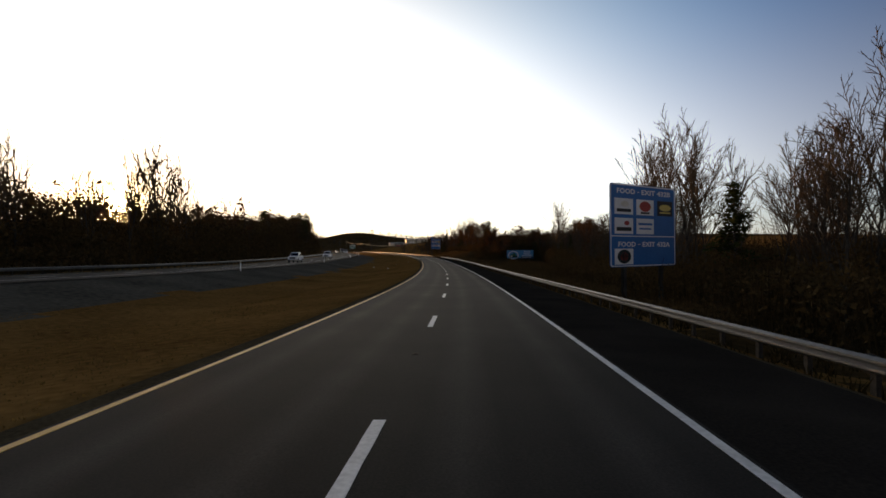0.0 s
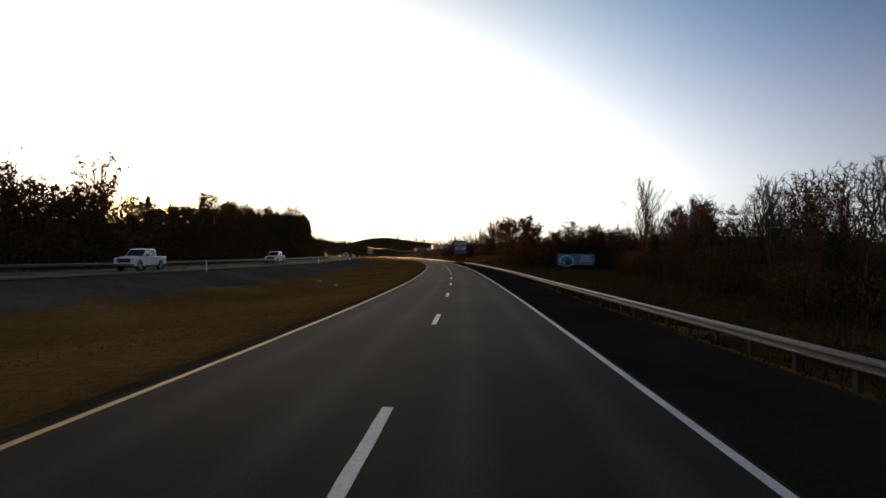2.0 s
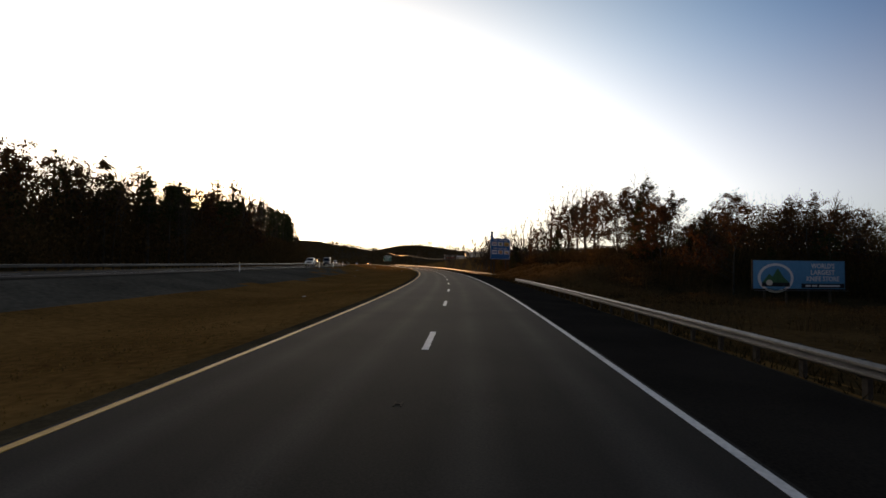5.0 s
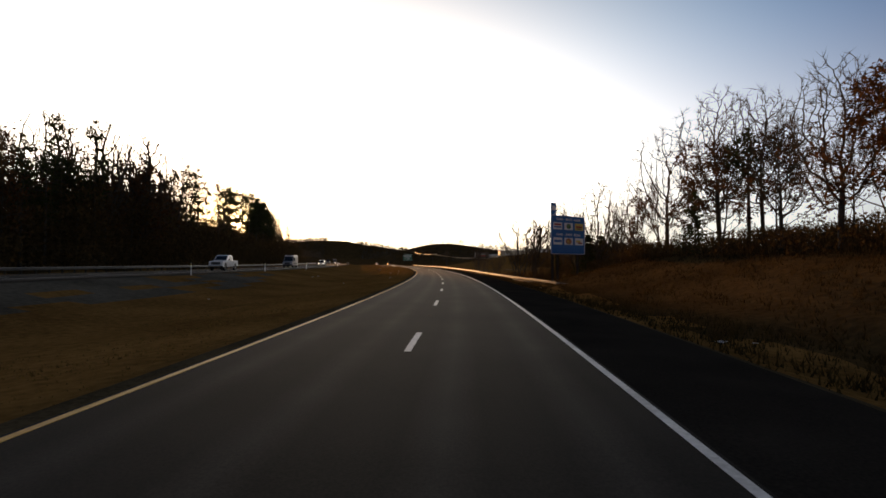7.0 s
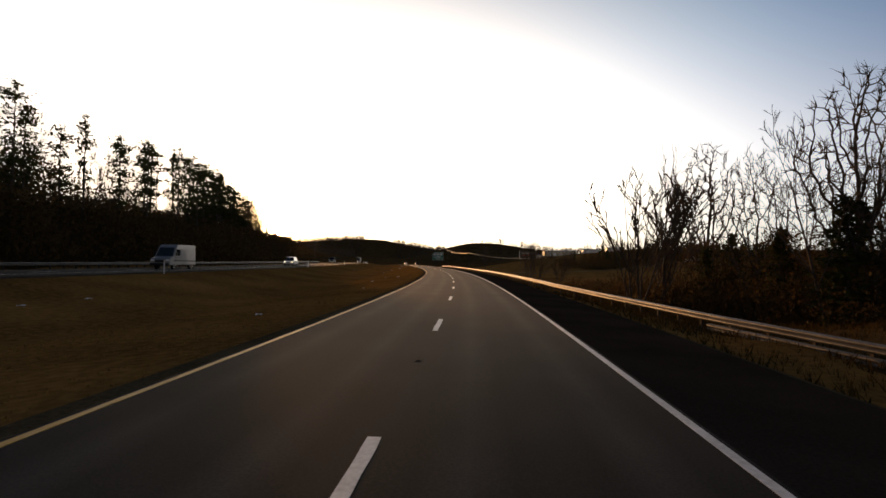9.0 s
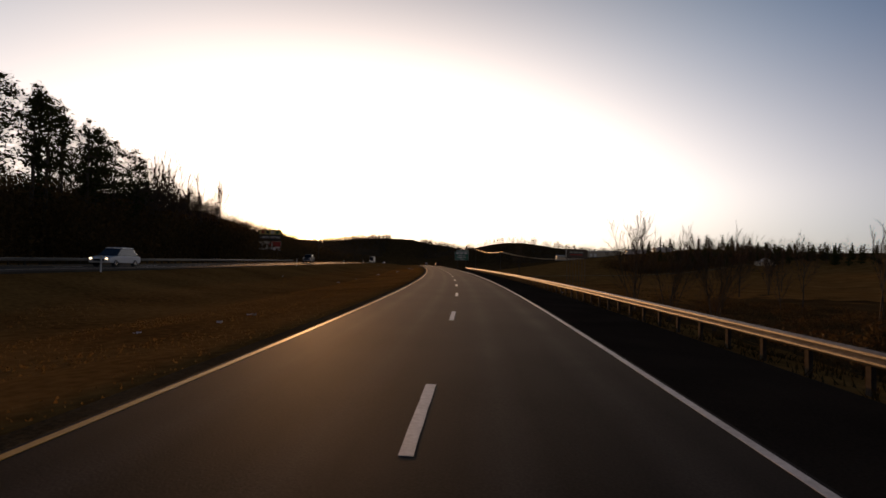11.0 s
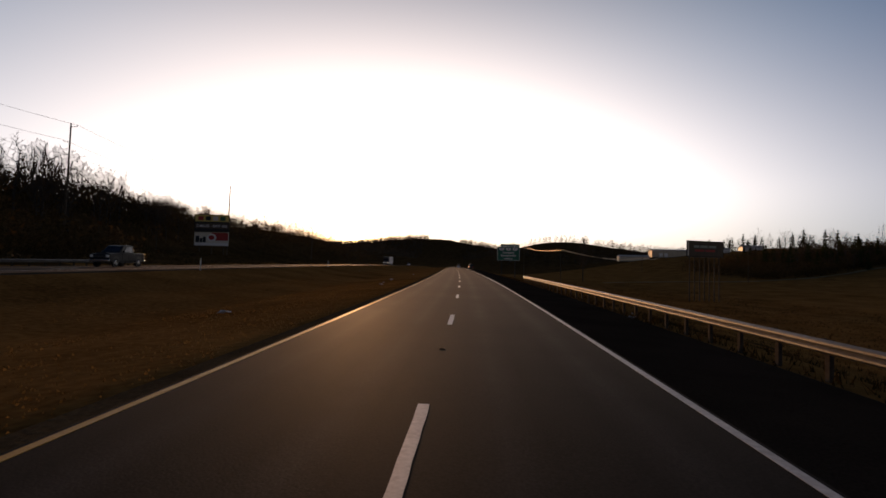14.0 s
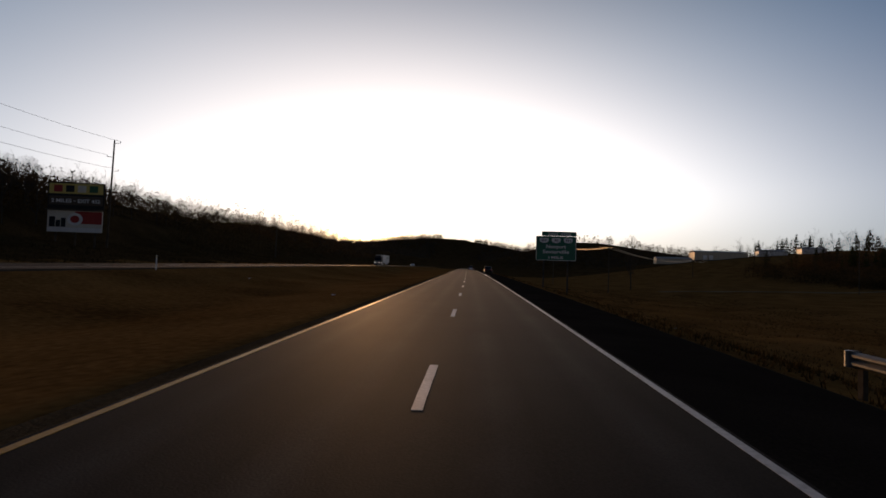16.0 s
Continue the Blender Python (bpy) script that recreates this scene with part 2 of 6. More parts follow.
M_POST = material("weathered_post", (0.036, 0.029, 0.023), (0.080, 0.066, 0.053), 0.9, fine=10, coarse=1.5, bump=0.4, spec=0.03)
M_BARK = material("grey_brown_bark", (0.035, 0.029, 0.024), (0.095, 0.08, 0.065), 0.9, fine=9, coarse=0.9, bump=0.7, depth=0.03, spec=0.05)
M_TWIG = material("brown_twigs", (0.040, 0.028, 0.019), (0.095, 0.068, 0.047), 0.9, fine=2, coarse=0.3, bump=0, spec=0.05)
M_NEEDLE = leafy("dark_evergreen_needles", (0.019, 0.024, 0.008), (0.052, 0.060, 0.020), 0.25)
M_RUSSET = leafy("russet_oak_leaves", (0.045, 0.020, 0.009), (0.13, 0.060, 0.024), 0.3)
M_BRUSH = leafy("brown_brush_leaves", (0.048, 0.030, 0.013), (0.115, 0.071, 0.029), 0.25)
M_FARWOOD = leafy("far_bare_woods", (0.035, 0.030, 0.022), (0.085, 0.065, 0.045), 0.2)
M_BLUE = material("blue_sign_sheeting", (0.004, 0.115, 0.34), (0.008, 0.155, 0.43), 0.4, fine=3, coarse=0.5, bump=0.03)
M_GREEN = material("green_sign_sheeting", (0.010, 0.11, 0.07), (0.016, 0.15, 0.09), 0.4, fine=3, coarse=0.5, bump=0.03)
M_LEGEND = material("white_legend", (0.68, 0.68, 0.67), (0.82, 0.82, 0.8), 0.5, fine=5, coarse=1, bump=0)
M_SKYBLUE = material("light_blue_vinyl", (0.06, 0.26, 0.46), (0.10, 0.34, 0.56), 0.5, fine=2, coarse=0.3, bump=0.05)
M_BLACK = material("black_vinyl", (0.012, 0.012, 0.013), (0.03, 0.03, 0.03), 0.5, fine=4, coarse=0.5, bump=0)
M_RED = material("red_vinyl", (0.34, 0.035, 0.03), (0.46, 0.06, 0.05), 0.5, fine=4, coarse=0.5, bump=0)
M_GOLD = material("yellow_vinyl", (0.62, 0.46, 0.10), (0.76, 0.58, 0.18), 0.5, fine=4, coarse=0.5, bump=0)
M_CREAM = material("cream_vinyl", (0.62, 0.58, 0.48), (0.76, 0.72, 0.62), 0.5, fine=4, coarse=0.5, bump=0)
M_CREAMDARK = material("brown_vinyl", (0.07, 0.05, 0.035), (0.11, 0.08, 0.055), 0.5, fine=4, coarse=0.5, bump=0)
M_HILLGREEN = material("green_vinyl", (0.03, 0.10, 0.05), (0.06, 0.18, 0.08), 0.5, fine=4, coarse=0.5, bump=0)
M_WOODPOLE = material("creosoted_pole_wood", (0.045, 0.034, 0.025), (0.11, 0.085, 0.06), 0.9, fine=5, coarse=0.6, bump=0.4)
M_CARWHITE = material("white_car_paint", (0.70, 0.70, 0.70), (0.80, 0.80, 0.80), 0.25, fine=3, coarse=0.5, bump=0, spec=0.5)
M_CARGREY = material("grey_van_paint", (0.17, 0.17, 0.175), (0.24, 0.24, 0.245), 0.3, fine=3, coarse=0.5, bump=0, spec=0.5)
M_CARDARK = material("dark_car_paint", (0.010, 0.010, 0.012), (0.022, 0.022, 0.024), 0.4, fine=3, coarse=0.5, bump=0, spec=0.12)
M_CABPAINT = material("dark_truck_paint", (0.020, 0.012, 0.010), (0.040, 0.024, 0.02), 0.55, fine=3, coarse=0.5, bump=0, spec=0.25)
M_TYRE = material("tyre_rubber", (0.012, 0.012, 0.012), (0.03, 0.03, 0.03), 0.9, fine=20, coarse=2, bump=0.3)
M_GLASS = material("dark_car_glass", (0.012, 0.014, 0.016), (0.02, 0.022, 0.025), 0.06, fine=2, coarse=0.5, bump=0, spec=0.6)
M_CHROME = material("chrome_trim", (0.5, 0.5, 0.5), (0.65, 0.65, 0.65), 0.2, 0.9, fine=3, coarse=0.5, bump=0)
M_HEADLAMP = material("clear_lamp_lens", (0.6, 0.6, 0.58), (0.8, 0.8, 0.78), 0.15, fine=3, coarse=0.5, bump=0, spec=0.6)
M_HEADLIT = bpy.data.materials.new("lit_headlamp")
M_HEADLIT.use_nodes = True
M_HEADLIT.node_tree.nodes["Principled BSDF"].inputs["Emission Color"].default_value = (1.0, 0.86, 0.62, 1)
M_HEADLIT.node_tree.nodes["Principled BSDF"].inputs["Emission Strength"].default_value = 7.0
M_TAIL = material("red_lamp_lens", (0.28, 0.012, 0.01), (0.40, 0.02, 0.015), 0.2, fine=3, coarse=0.5, bump=0, spec=0.6)
M_TRAILER = material("white_trailer_skin", (0.48, 0.47, 0.46), (0.62, 0.61, 0.60), 0.45, fine=2, coarse=0.4, bump=0.05)
M_TRAILERMARK = material("grey_green_vinyl", (0.22, 0.26, 0.22), (0.32, 0.36, 0.31), 0.5, fine=3, coarse=0.5, bump=0)
M_WALL = material("pale_metal_cladding", (0.44, 0.37, 0.27), (0.58, 0.50, 0.38), 0.6, fine=2, coarse=0.2, bump=0.1)
M_ROOF = material("grey_metal_roof", (0.20, 0.20, 0.20), (0.34, 0.34, 0.33), 0.55, fine=2, coarse=0.2, bump=0.1)
M_LITTER = material("pale_litter", (0.45, 0.44, 0.42), (0.65, 0.64, 0.62), 0.8, fine=9, coarse=2, bump=0.2)


# ---------------------------------------------------------------- helpers for shapes
def mesh_of(name, verts, faces, mat=None, smooth=False):
    me = bpy.data.meshes.new(name)
    if isinstance(faces, np.ndarray):
        k = faces.shape[1]
        me.vertices.add(len(verts))
        me.vertices.foreach_set("co", np.asarray(verts, dtype=np.float32).ravel())
        me.loops.add(faces.size)
        me.loops.foreach_set("vertex_index", faces.astype(np.int32).ravel())
        me.polygons.add(len(faces))
        me.polygons.foreach_set("loop_start", np.arange(0, faces.size, k, dtype=np.int32))
        me.update(calc_edges=True)
    else:
        me.from_pydata([tuple(v) for v in verts], [], faces)
        me.update()
    if smooth:
        me.polygons.foreach_set("use_smooth", [True] * len(me.polygons))
    if mat:
        me.materials.append(mat)
    return me


def part(name, bm, mat, parent, label=""):
    """A bmesh (or a mesh) as one mesh object under a thing or a part."""
    if isinstance(bm, bmesh.types.BMesh):
        me = bpy.data.meshes.new(name)
        bmesh.ops.recalc_face_normals(bm, faces=bm.faces)
        bm.to_mesh(me)
        bm.free()
        me.materials.append(mat)
    else:
        me = bm
    ob = new(name, me)
    ob.parent = parent
    if label:
        ob["label"] = label
    return ob


def thing(name, m, label, category, group="", kind=""):
    ob = new(name)
    ob.matrix_basis = m
    return tagged(ob, label, category, group, kind)


def box(bm, x0, x1, y0, y1, z0, z1, bevel=0.0):
    b = bmesh.new() if bevel else bm
    r = bmesh.ops.create_cube(b, size=1.0, matrix=Matrix.Translation(((x0 + x1) / 2, (y0 + y1) / 2, (z0 + z1) / 2)) @ Matrix.Diagonal((x1 - x0, y1 - y0, z1 - z0, 1)))
    if bevel:
        bmesh.ops.bevel(b, geom=b.edges[:], offset=bevel, segments=2, affect="EDGES", profile=0.6)
        join(bm, b)
    return bm


def join(bm, other):
    tmp = bpy.data.meshes.new("tmp")
    other.to_mesh(tmp)
    other.free()
    bm.from_mesh(tmp)
    bpy.data.meshes.remove(tmp)


def boxes(*rows, bevel=0.0):
    bm = bmesh.new()
    for r in rows:
        box(bm, *r, bevel=bevel)
    return bm


def rod(bm, p, q, r0, r1=None, n=8):
    """A round bar from p to q."""
    p, q = Vector(p), Vector(q)
    d = q - p
    m = Matrix.Translation((p + q) / 2) @ d.to_track_quat("Z", "Y").to_matrix().to_4x4()
    bmesh.ops.create_cone(bm, cap_ends=True, segments=n, radius1=r0, radius2=r0 if r1 is None else r1, depth=d.length, matrix=m)
    return bm


def outline(bm, pts, y0, y1):
    """A flat outline in x and z, given thickness from y0 to y1."""
    a = [bm.verts.new((x, y0, z)) for x, z in pts]
    b = [bm.verts.new((x, y1, z)) for x, z in pts]
    bm.faces.new(a)
    bm.faces.new(b[::-1])
    for i in range(len(pts)):
        j = (i + 1) % len(pts)
        bm.faces.new((a[i], b[i], b[j], a[j]))
    return bm


def text_mesh(name, text, size):
    cu = bpy.data.curves.new(name, "FONT")
    cu.body, cu.size, cu.extrude, cu.resolution_u, cu.offset = text, size, 0.006, 2, size * 0.022
    tmp = bpy.data.objects.new("tmp_text", cu)
    scene.collection.objects.link(tmp)
    bpy.context.view_layer.update()
    me = bpy.data.meshes.new_from_object(tmp.evaluated_get(bpy.context.evaluated_depsgraph_get()))
    bpy.data.objects.remove(tmp)
    xs = [v.co.x for v in me.vertices]
    return me, min(xs), max(xs)


def lettering(text, size, mat, parent, x, y, z, width=0.0, name="lettering"):
    """Raised words that face -y, centred on x, standing on z; each word is a mesh of its own."""
    done, pen = [], 0.0
    for w in text.split():
        me, lo, hi = text_mesh(name, w, size)
        done.append((me, pen - lo))
        pen += hi - lo + size * 0.30
    total = pen - size * 0.30
    k = width / total if width else 1.0
    for me, dx in done:
        me.transform(Matrix.Translation((x, y, z)) @ Matrix.Rotation(radians(90), 4, "X") @ Matrix.Diagonal((k, 1, 1, 1)) @ Matrix.Translation((dx - total / 2, 0, 0)))
        me.materials.clear()
        me.materials.append(mat)
        part(name, me, mat, parent)
# ---------------------------------------------------------------- the line of the highway
# s: metres along the broken lane line, u: metres to its left
S_AX = np.arange(-400.0, 4200.0, 1.0)
BEND = ((-40, 40, 120, 200, 280, 360, 440, 520, 600, 680, 760, 840), (1.018, 0.805, 0.742, 1.145, 0.924, 1.117, 0.407, 0.081, 0.057, 0.037, 0.016, 0.0))
GRADE = ((-40, 40, 120, 200, 280, 360, 440, 520, 600, 680, 760, 1000), (-2.88, -1.24, 0.56, 0.72, 0.60, 0.95, 0.89, 0.72, 0.39, 0.24, 0.15, 0.0))


def summed(v):
    a = np.concatenate([[0.0], np.cumsum((v[1:] + v[:-1]) / 2)])
    return a - np.interp(0, S_AX, a)


TURN = summed(np.interp(S_AX, *BEND) * 1e-3)
MID = (TURN[1:] + TURN[:-1]) / 2
LX = np.concatenate([[0.0], np.cumsum(-np.sin(MID))])
LY = np.concatenate([[0.0], np.cumsum(np.cos(MID))])
LX, LY = LX - np.interp(0, S_AX, LX), LY - np.interp(0, S_AX, LY)
LZ = summed(np.interp(S_AX, *GRADE) * 1e-2)


def at(s, u, z=0.0):
    """World place of a point of the plan, z over the roadway."""
    s, u = np.asarray(s, float), np.asarray(u, float)
    a = np.interp(s, S_AX, TURN)
    return np.stack(np.broadcast_arrays(np.interp(s, S_AX, LX) - u * np.cos(a), np.interp(s, S_AX, LY) - u * np.sin(a), np.interp(s, S_AX, LZ) + z), -1)


def spot(s, u, z=0.0, turn=0.0):
    """A pose at a place of the plan, its y along the road."""
    p = at(s, u, z)
    return pose(*p, 0, 0, math.degrees(float(np.interp(s, S_AX, TURN))) + turn)


def ease(a, b, x):
    t = np.clip((x - a) / (b - a), 0, 1)
    return t * t * (3 - 2 * t)


def land(s, u):
    """Height of the ground over the roadway at a place of the plan."""
    s, u = np.broadcast_arrays(np.asarray(s, float), np.asarray(u, float))
    core = ([-8.0, -6.9, -6.6, 4.10, 4.36, 7, 13, 19, 24.6, 25, 38.6, 39, 42], [-0.50, -0.22, -0.25, -0.25, -0.06, -0.25, -0.75, -0.3, 0.70, 0.6, 0.6, 0.75, 0.65])
    z = np.interp(u, *core)
    right = -u - 8.0
    wood = np.interp(right, [0, 3, 8, 40, 70, 200, 900], [0, -0.6, -1.3, -1.7, 0.5, 3, 10])
    bank = np.interp(right, [0, 2, 6, 9, 18, 34, 80, 300, 900], [0, -0.3, -0.3, 0.4, 3.0, 4.6, 4.0, 2, 10])
    vale = np.interp(right, [0, 2, 8, 22, 60, 130, 190, 240, 300, 420, 900], [0, -0.3, -2.0, -4.6, -6.0, -4.5, -1.0, 3.0, 9.0, 13, 20])
    wb = ease(210, 236, s) * (1 - ease(276, 302, s))
    wv = ease(276, 318, s)
    rz = wood * (1 - ease(210, 236, s)) + bank * wb + vale * wv
    z = np.where(right > 0, -0.50 + rz, z)
    left = u - 42
    low = np.interp(left, [0, 12, 40, 120, 400, 1000], [0, 0.6, 2, 4, 7, 8])
    hill = np.interp(left, [0, 6, 26, 36, 48, 70, 120, 200, 400, 1000], [0, 0.4, 2.2, 3.9, 10.5, 17, 22, 25, 22, 14])
    lw = ease(370, 480, s) * (1 - ease(760, 1000, s))
    z = np.where(left > 0, 0.65 + low * (1 - lw) + hill * lw, z)
    # hills across the valley ahead, and the woods' rolling ground
    p = at(s, u)
    far = np.zeros(z.shape)
    for hx, hy, r, top in HILLS:
        far = far + top * np.exp(-((p[..., 0] - hx) ** 2 + (p[..., 1] - hy) ** 2) / (2 * r * r))
    return z + far * ease(40, 200, np.abs(u - 15) + np.clip(s - 900, 0, 2000)) 


HILLS = ((-634, 1760, 170, 46), (-900, 1850, 220, 46), (-290, 1280, 88, 42), (-170, 1420, 120, 14), (-640, 940, 130, 32), (-900, 1150, 230, 30),
         (250, 1900, 300, 22), (800, 1700, 350, 24), (-1500, 2000, 400, 50),
         (*at(910, -200)[:2], 118, 11.5), (*at(930, -330)[:2], 90, 8), (*at(720, -70)[:2], 40, 5))
s_rows = np.concatenate([np.arange(-390, -60, 15), np.arange(-60, 720, 4), np.arange(720, 1400, 20), np.arange(1400, 4100, 60)]).astype(float)
u_rows = np.concatenate([[-2600, -2100, -1700, -1400, -1150], np.arange(-950, -300, 40), np.arange(-300, -100, 12), np.arange(-100, -30, 5), np.arange(-30, -9, 1.5),
                         [-8.6, -8.0, -7.4, -6.9, -6.6, -3, 0, 3, 4.10, 4.36], np.arange(5.2, 25, 1.2), [24.6, 25, 31, 38.6, 39, 42], np.arange(44, 80, 3), np.arange(80, 200, 9), np.arange(200, 800, 35)])
SS, UU = np.meshgrid(s_rows, u_rows, indexing="ij")
gp = at(SS, UU)
gp[..., 2] += land(SS, UU)
rough = np.random.default_rng(3).normal(0, 1, SS.shape)
away = (np.abs(UU - 15) > 12.5) | ((UU > 5.6) & (UU < 24.2))
gp[..., 2] += np.where(away & ((UU > 42) | (UU < -9)), 0.12, np.where(away & (UU > 6), 0.025, 0)) * rough
ni, nj = SS.shape
idx = np.arange(ni * nj).reshape(ni, nj)
quads = np.stack([idx[:-1, :-1], idx[:-1, 1:], idx[1:, 1:], idx[1:, :-1]], -1).reshape(-1, 4)[:, ::-1]
ground = tagged(new("ground", mesh_of("ground", gp.reshape(-1, 3), quads, M_GRASS, True)), "rolling ground of dry brown autumn grass", "ground", kind="structure")
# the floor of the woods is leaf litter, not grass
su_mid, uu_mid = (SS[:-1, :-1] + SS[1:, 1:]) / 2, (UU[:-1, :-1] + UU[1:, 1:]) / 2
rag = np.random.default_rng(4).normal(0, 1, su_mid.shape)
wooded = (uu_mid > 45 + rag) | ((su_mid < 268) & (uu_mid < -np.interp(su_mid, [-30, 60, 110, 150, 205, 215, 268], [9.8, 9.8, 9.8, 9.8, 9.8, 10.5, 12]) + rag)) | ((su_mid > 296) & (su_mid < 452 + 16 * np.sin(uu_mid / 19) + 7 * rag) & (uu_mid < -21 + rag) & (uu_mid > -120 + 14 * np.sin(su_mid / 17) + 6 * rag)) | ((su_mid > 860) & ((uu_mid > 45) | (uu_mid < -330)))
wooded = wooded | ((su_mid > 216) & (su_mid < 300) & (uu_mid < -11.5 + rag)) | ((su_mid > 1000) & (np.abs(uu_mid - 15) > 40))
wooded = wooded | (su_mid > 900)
# mown slope below the opposite road, its shade given by the greyer material
mown = (uu_mid > 18.4 + 0.55 * rag) & (uu_mid < 25) & (su_mid < 262 + 14 * rag)
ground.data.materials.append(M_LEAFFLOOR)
ground.data.materials.append(M_MOWN)
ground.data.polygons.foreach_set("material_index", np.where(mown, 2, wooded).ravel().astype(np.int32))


def ground_z(s, u):
    return float(np.interp(s, S_AX, LZ) + land(s, u))


def ribbon(name, s0, s1, u0, u1, z0, thick, mat, step=3.0, across=2, z1=None):
    """A strip of the plan with thickness: its top at z0 (at u0) and z1 (at u1)."""
    ss = np.linspace(s0, s1, max(2, int((s1 - s0) / step) + 1))
    uu = np.linspace(u0, u1, across)
    zz = np.linspace(z0, z0 if z1 is None else z1, across)
    top = np.stack([at(ss, np.full_like(ss, u), z) for u, z in zip(uu, zz)], 1)
    low = np.stack([at(ss, np.full_like(ss, uu[i]), zz[i] - thick) for i in (-1, 0)], 1)
    ring = np.concatenate([top, low], 1)
    n, k = ring.shape[:2]
    ix = np.arange(n * k).reshape(n, k)
    nxt = np.roll(ix, -1, axis=1)
    q = np.stack([ix[:-1], nxt[:-1], nxt[1:], ix[1:]], -1).reshape(-1, 4)
    faces = [tuple(f) for f in q] + [tuple(ix[0][::-1]), tuple(ix[-1])]
    me = mesh_of(name, ring.reshape(-1, 3), faces, mat)
    me.attributes.new("across", "FLOAT", "POINT").data.foreach_set("value", np.tile(np.concatenate([uu, uu[[-1, 0]]]), n))
    return me


# ---------------------------------------------------------------- carriageways and markings
road = tagged(new("road", ribbon("road", -390, 3000, 3.80, -3.76, 0, 0.3, M_ASPHALT, 4.0, 3)), "dark grey asphalt highway with two lanes", "road", kind="structure")
tagged(new("shoulder_right", ribbon("shoulder_right", -390, 3000, -3.76, -6.8, -0.004, 0.3, M_SHOULDER, 4.0, 2, -0.10)), "darker asphalt hard shoulder", "road shoulder", kind="structure")
tagged(new("shoulder_left", ribbon("shoulder_left", -390, 3000, 4.22, 3.80, -0.012, 0.3, M_GRAVEL, 4.0, 2, -0.004)), "narrow inner shoulder of brown grit", "road shoulder", kind="structure")
opp = tagged(new("opposite_road", ribbon("opposite_road", -390, 3000, 38.3, 25.2, 0.80, 0.3, M_OLDROAD, 4.0, 2)), "pale worn carriageway beyond the grass median", "road", kind="structure")
verge = tagged(new("verge", ribbon("verge", -390, 3000, -6.8, -7.9, -0.104, 0.3, M_GRAVEL, 4.0, 2, -0.44)), "stony verge under the guard rail", "verge", kind="structure")
part("edge_line", ribbon("edge_line", -390, 3000, 3.73, 3.61, 0.005, 0.01, M_YELLOW, 3.0), None, road, "yellow edge line")
part("edge_line", ribbon("edge_line", -390, 3000, -3.58, -3.70, 0.005, 0.01, M_WHITE, 3.0), None, road, "white edge line")
for u, m in ((28.2, M_WHITE), (35.4, M_YELLOW)):
    part("edge_line", ribbon("edge_line", -390, 2500, u + 0.04, u - 0.04, 0.805, 0.01, m, 4.0), None, opp)


def lane_mark(name, length, width, mat, seed):
    """A painted dash with slightly ragged, worn edges."""
    rng = random.Random(seed)
    n = 9
    left = [(-width / 2 + rng.uniform(-0.006, 0.006), i * length / n) for i in range(n + 1)]
    rightside = [(width / 2 + rng.uniform(-0.006, 0.006), i * length / n) for i in range(n + 1)]
    v = [(x, y, 0.006) for x, y in left] + [(x, y, 0.006) for x, y in rightside] + [(x, y, -0.004) for x, y in left] + [(x, y, -0.004) for x, y in rightside]
    k = n + 1
    f = []
    for i in range(n):
        f += [(i, k + i, k + i + 1, i + 1), (i, i + 1, 2 * k + i + 1, 2 * k + i), (k + i, 3 * k + i, 3 * k + i + 1, k + i + 1)]
    f += [(0, 2 * k, 3 * k, k), (n, k + n, 3 * k + n, 2 * k + n)]
    return mesh_of(name, v, f, mat)


DASHES = [lane_mark("lane_dash", 3.05, 0.15, M_WHITE, k) for k in range(3)]


def slope_spot(s, u, z=0.0):
    return spot(s, u, z) @ Matrix.Rotation(math.atan(float(np.interp(s + 1.5, *GRADE)) * 1e-2), 4, "X")


for k in range(-6, 110):
    d = part("lane_dash", DASHES[k % 3], None, road)
    d.matrix_basis = slope_spot(12.19 * k, 0)
for k in range(-6, 45):
    d = part("lane_dash", DASHES[k % 3], None, opp)
    d.matrix_basis = slope_spot(12.19 * k, 31.8, 0.80)
# cast-iron reflector holders set in every second gap
bm = boxes((-0.06, -0.035, -0.12, 0.12, -0.01, 0.007), (0.035, 0.06, -0.12, 0.12, -0.01, 0.007), (-0.05, 0.05, -0.03, 0.03, -0.01, 0.010))
CAST = mesh_of("lane_reflector", [v.co for v in bm.verts], [[v.index for v in f.verts] for f in bm.faces] if not bm.verts.index_update() and not bm.faces.index_update() else [], M_POST)
bm.free()
for k in range(-2, 50):
    d = part("lane_reflector", CAST, None, road, "metal reflector holder")
    d.matrix_basis = slope_spot(7.62 + 24.38 * k, 0, 0.004)

# ---------------------------------------------------------------- guard rails
BEAM = [(0.0, 0.0), (0.035, 0.02), (0.08, 0.055), (0.08, 0.10), (0.03, 0.135), (0.0, 0.155), (0.03, 0.175), (0.08, 0.21), (0.08, 0.255), (0.035, 0.29), (0.0, 0.31)]


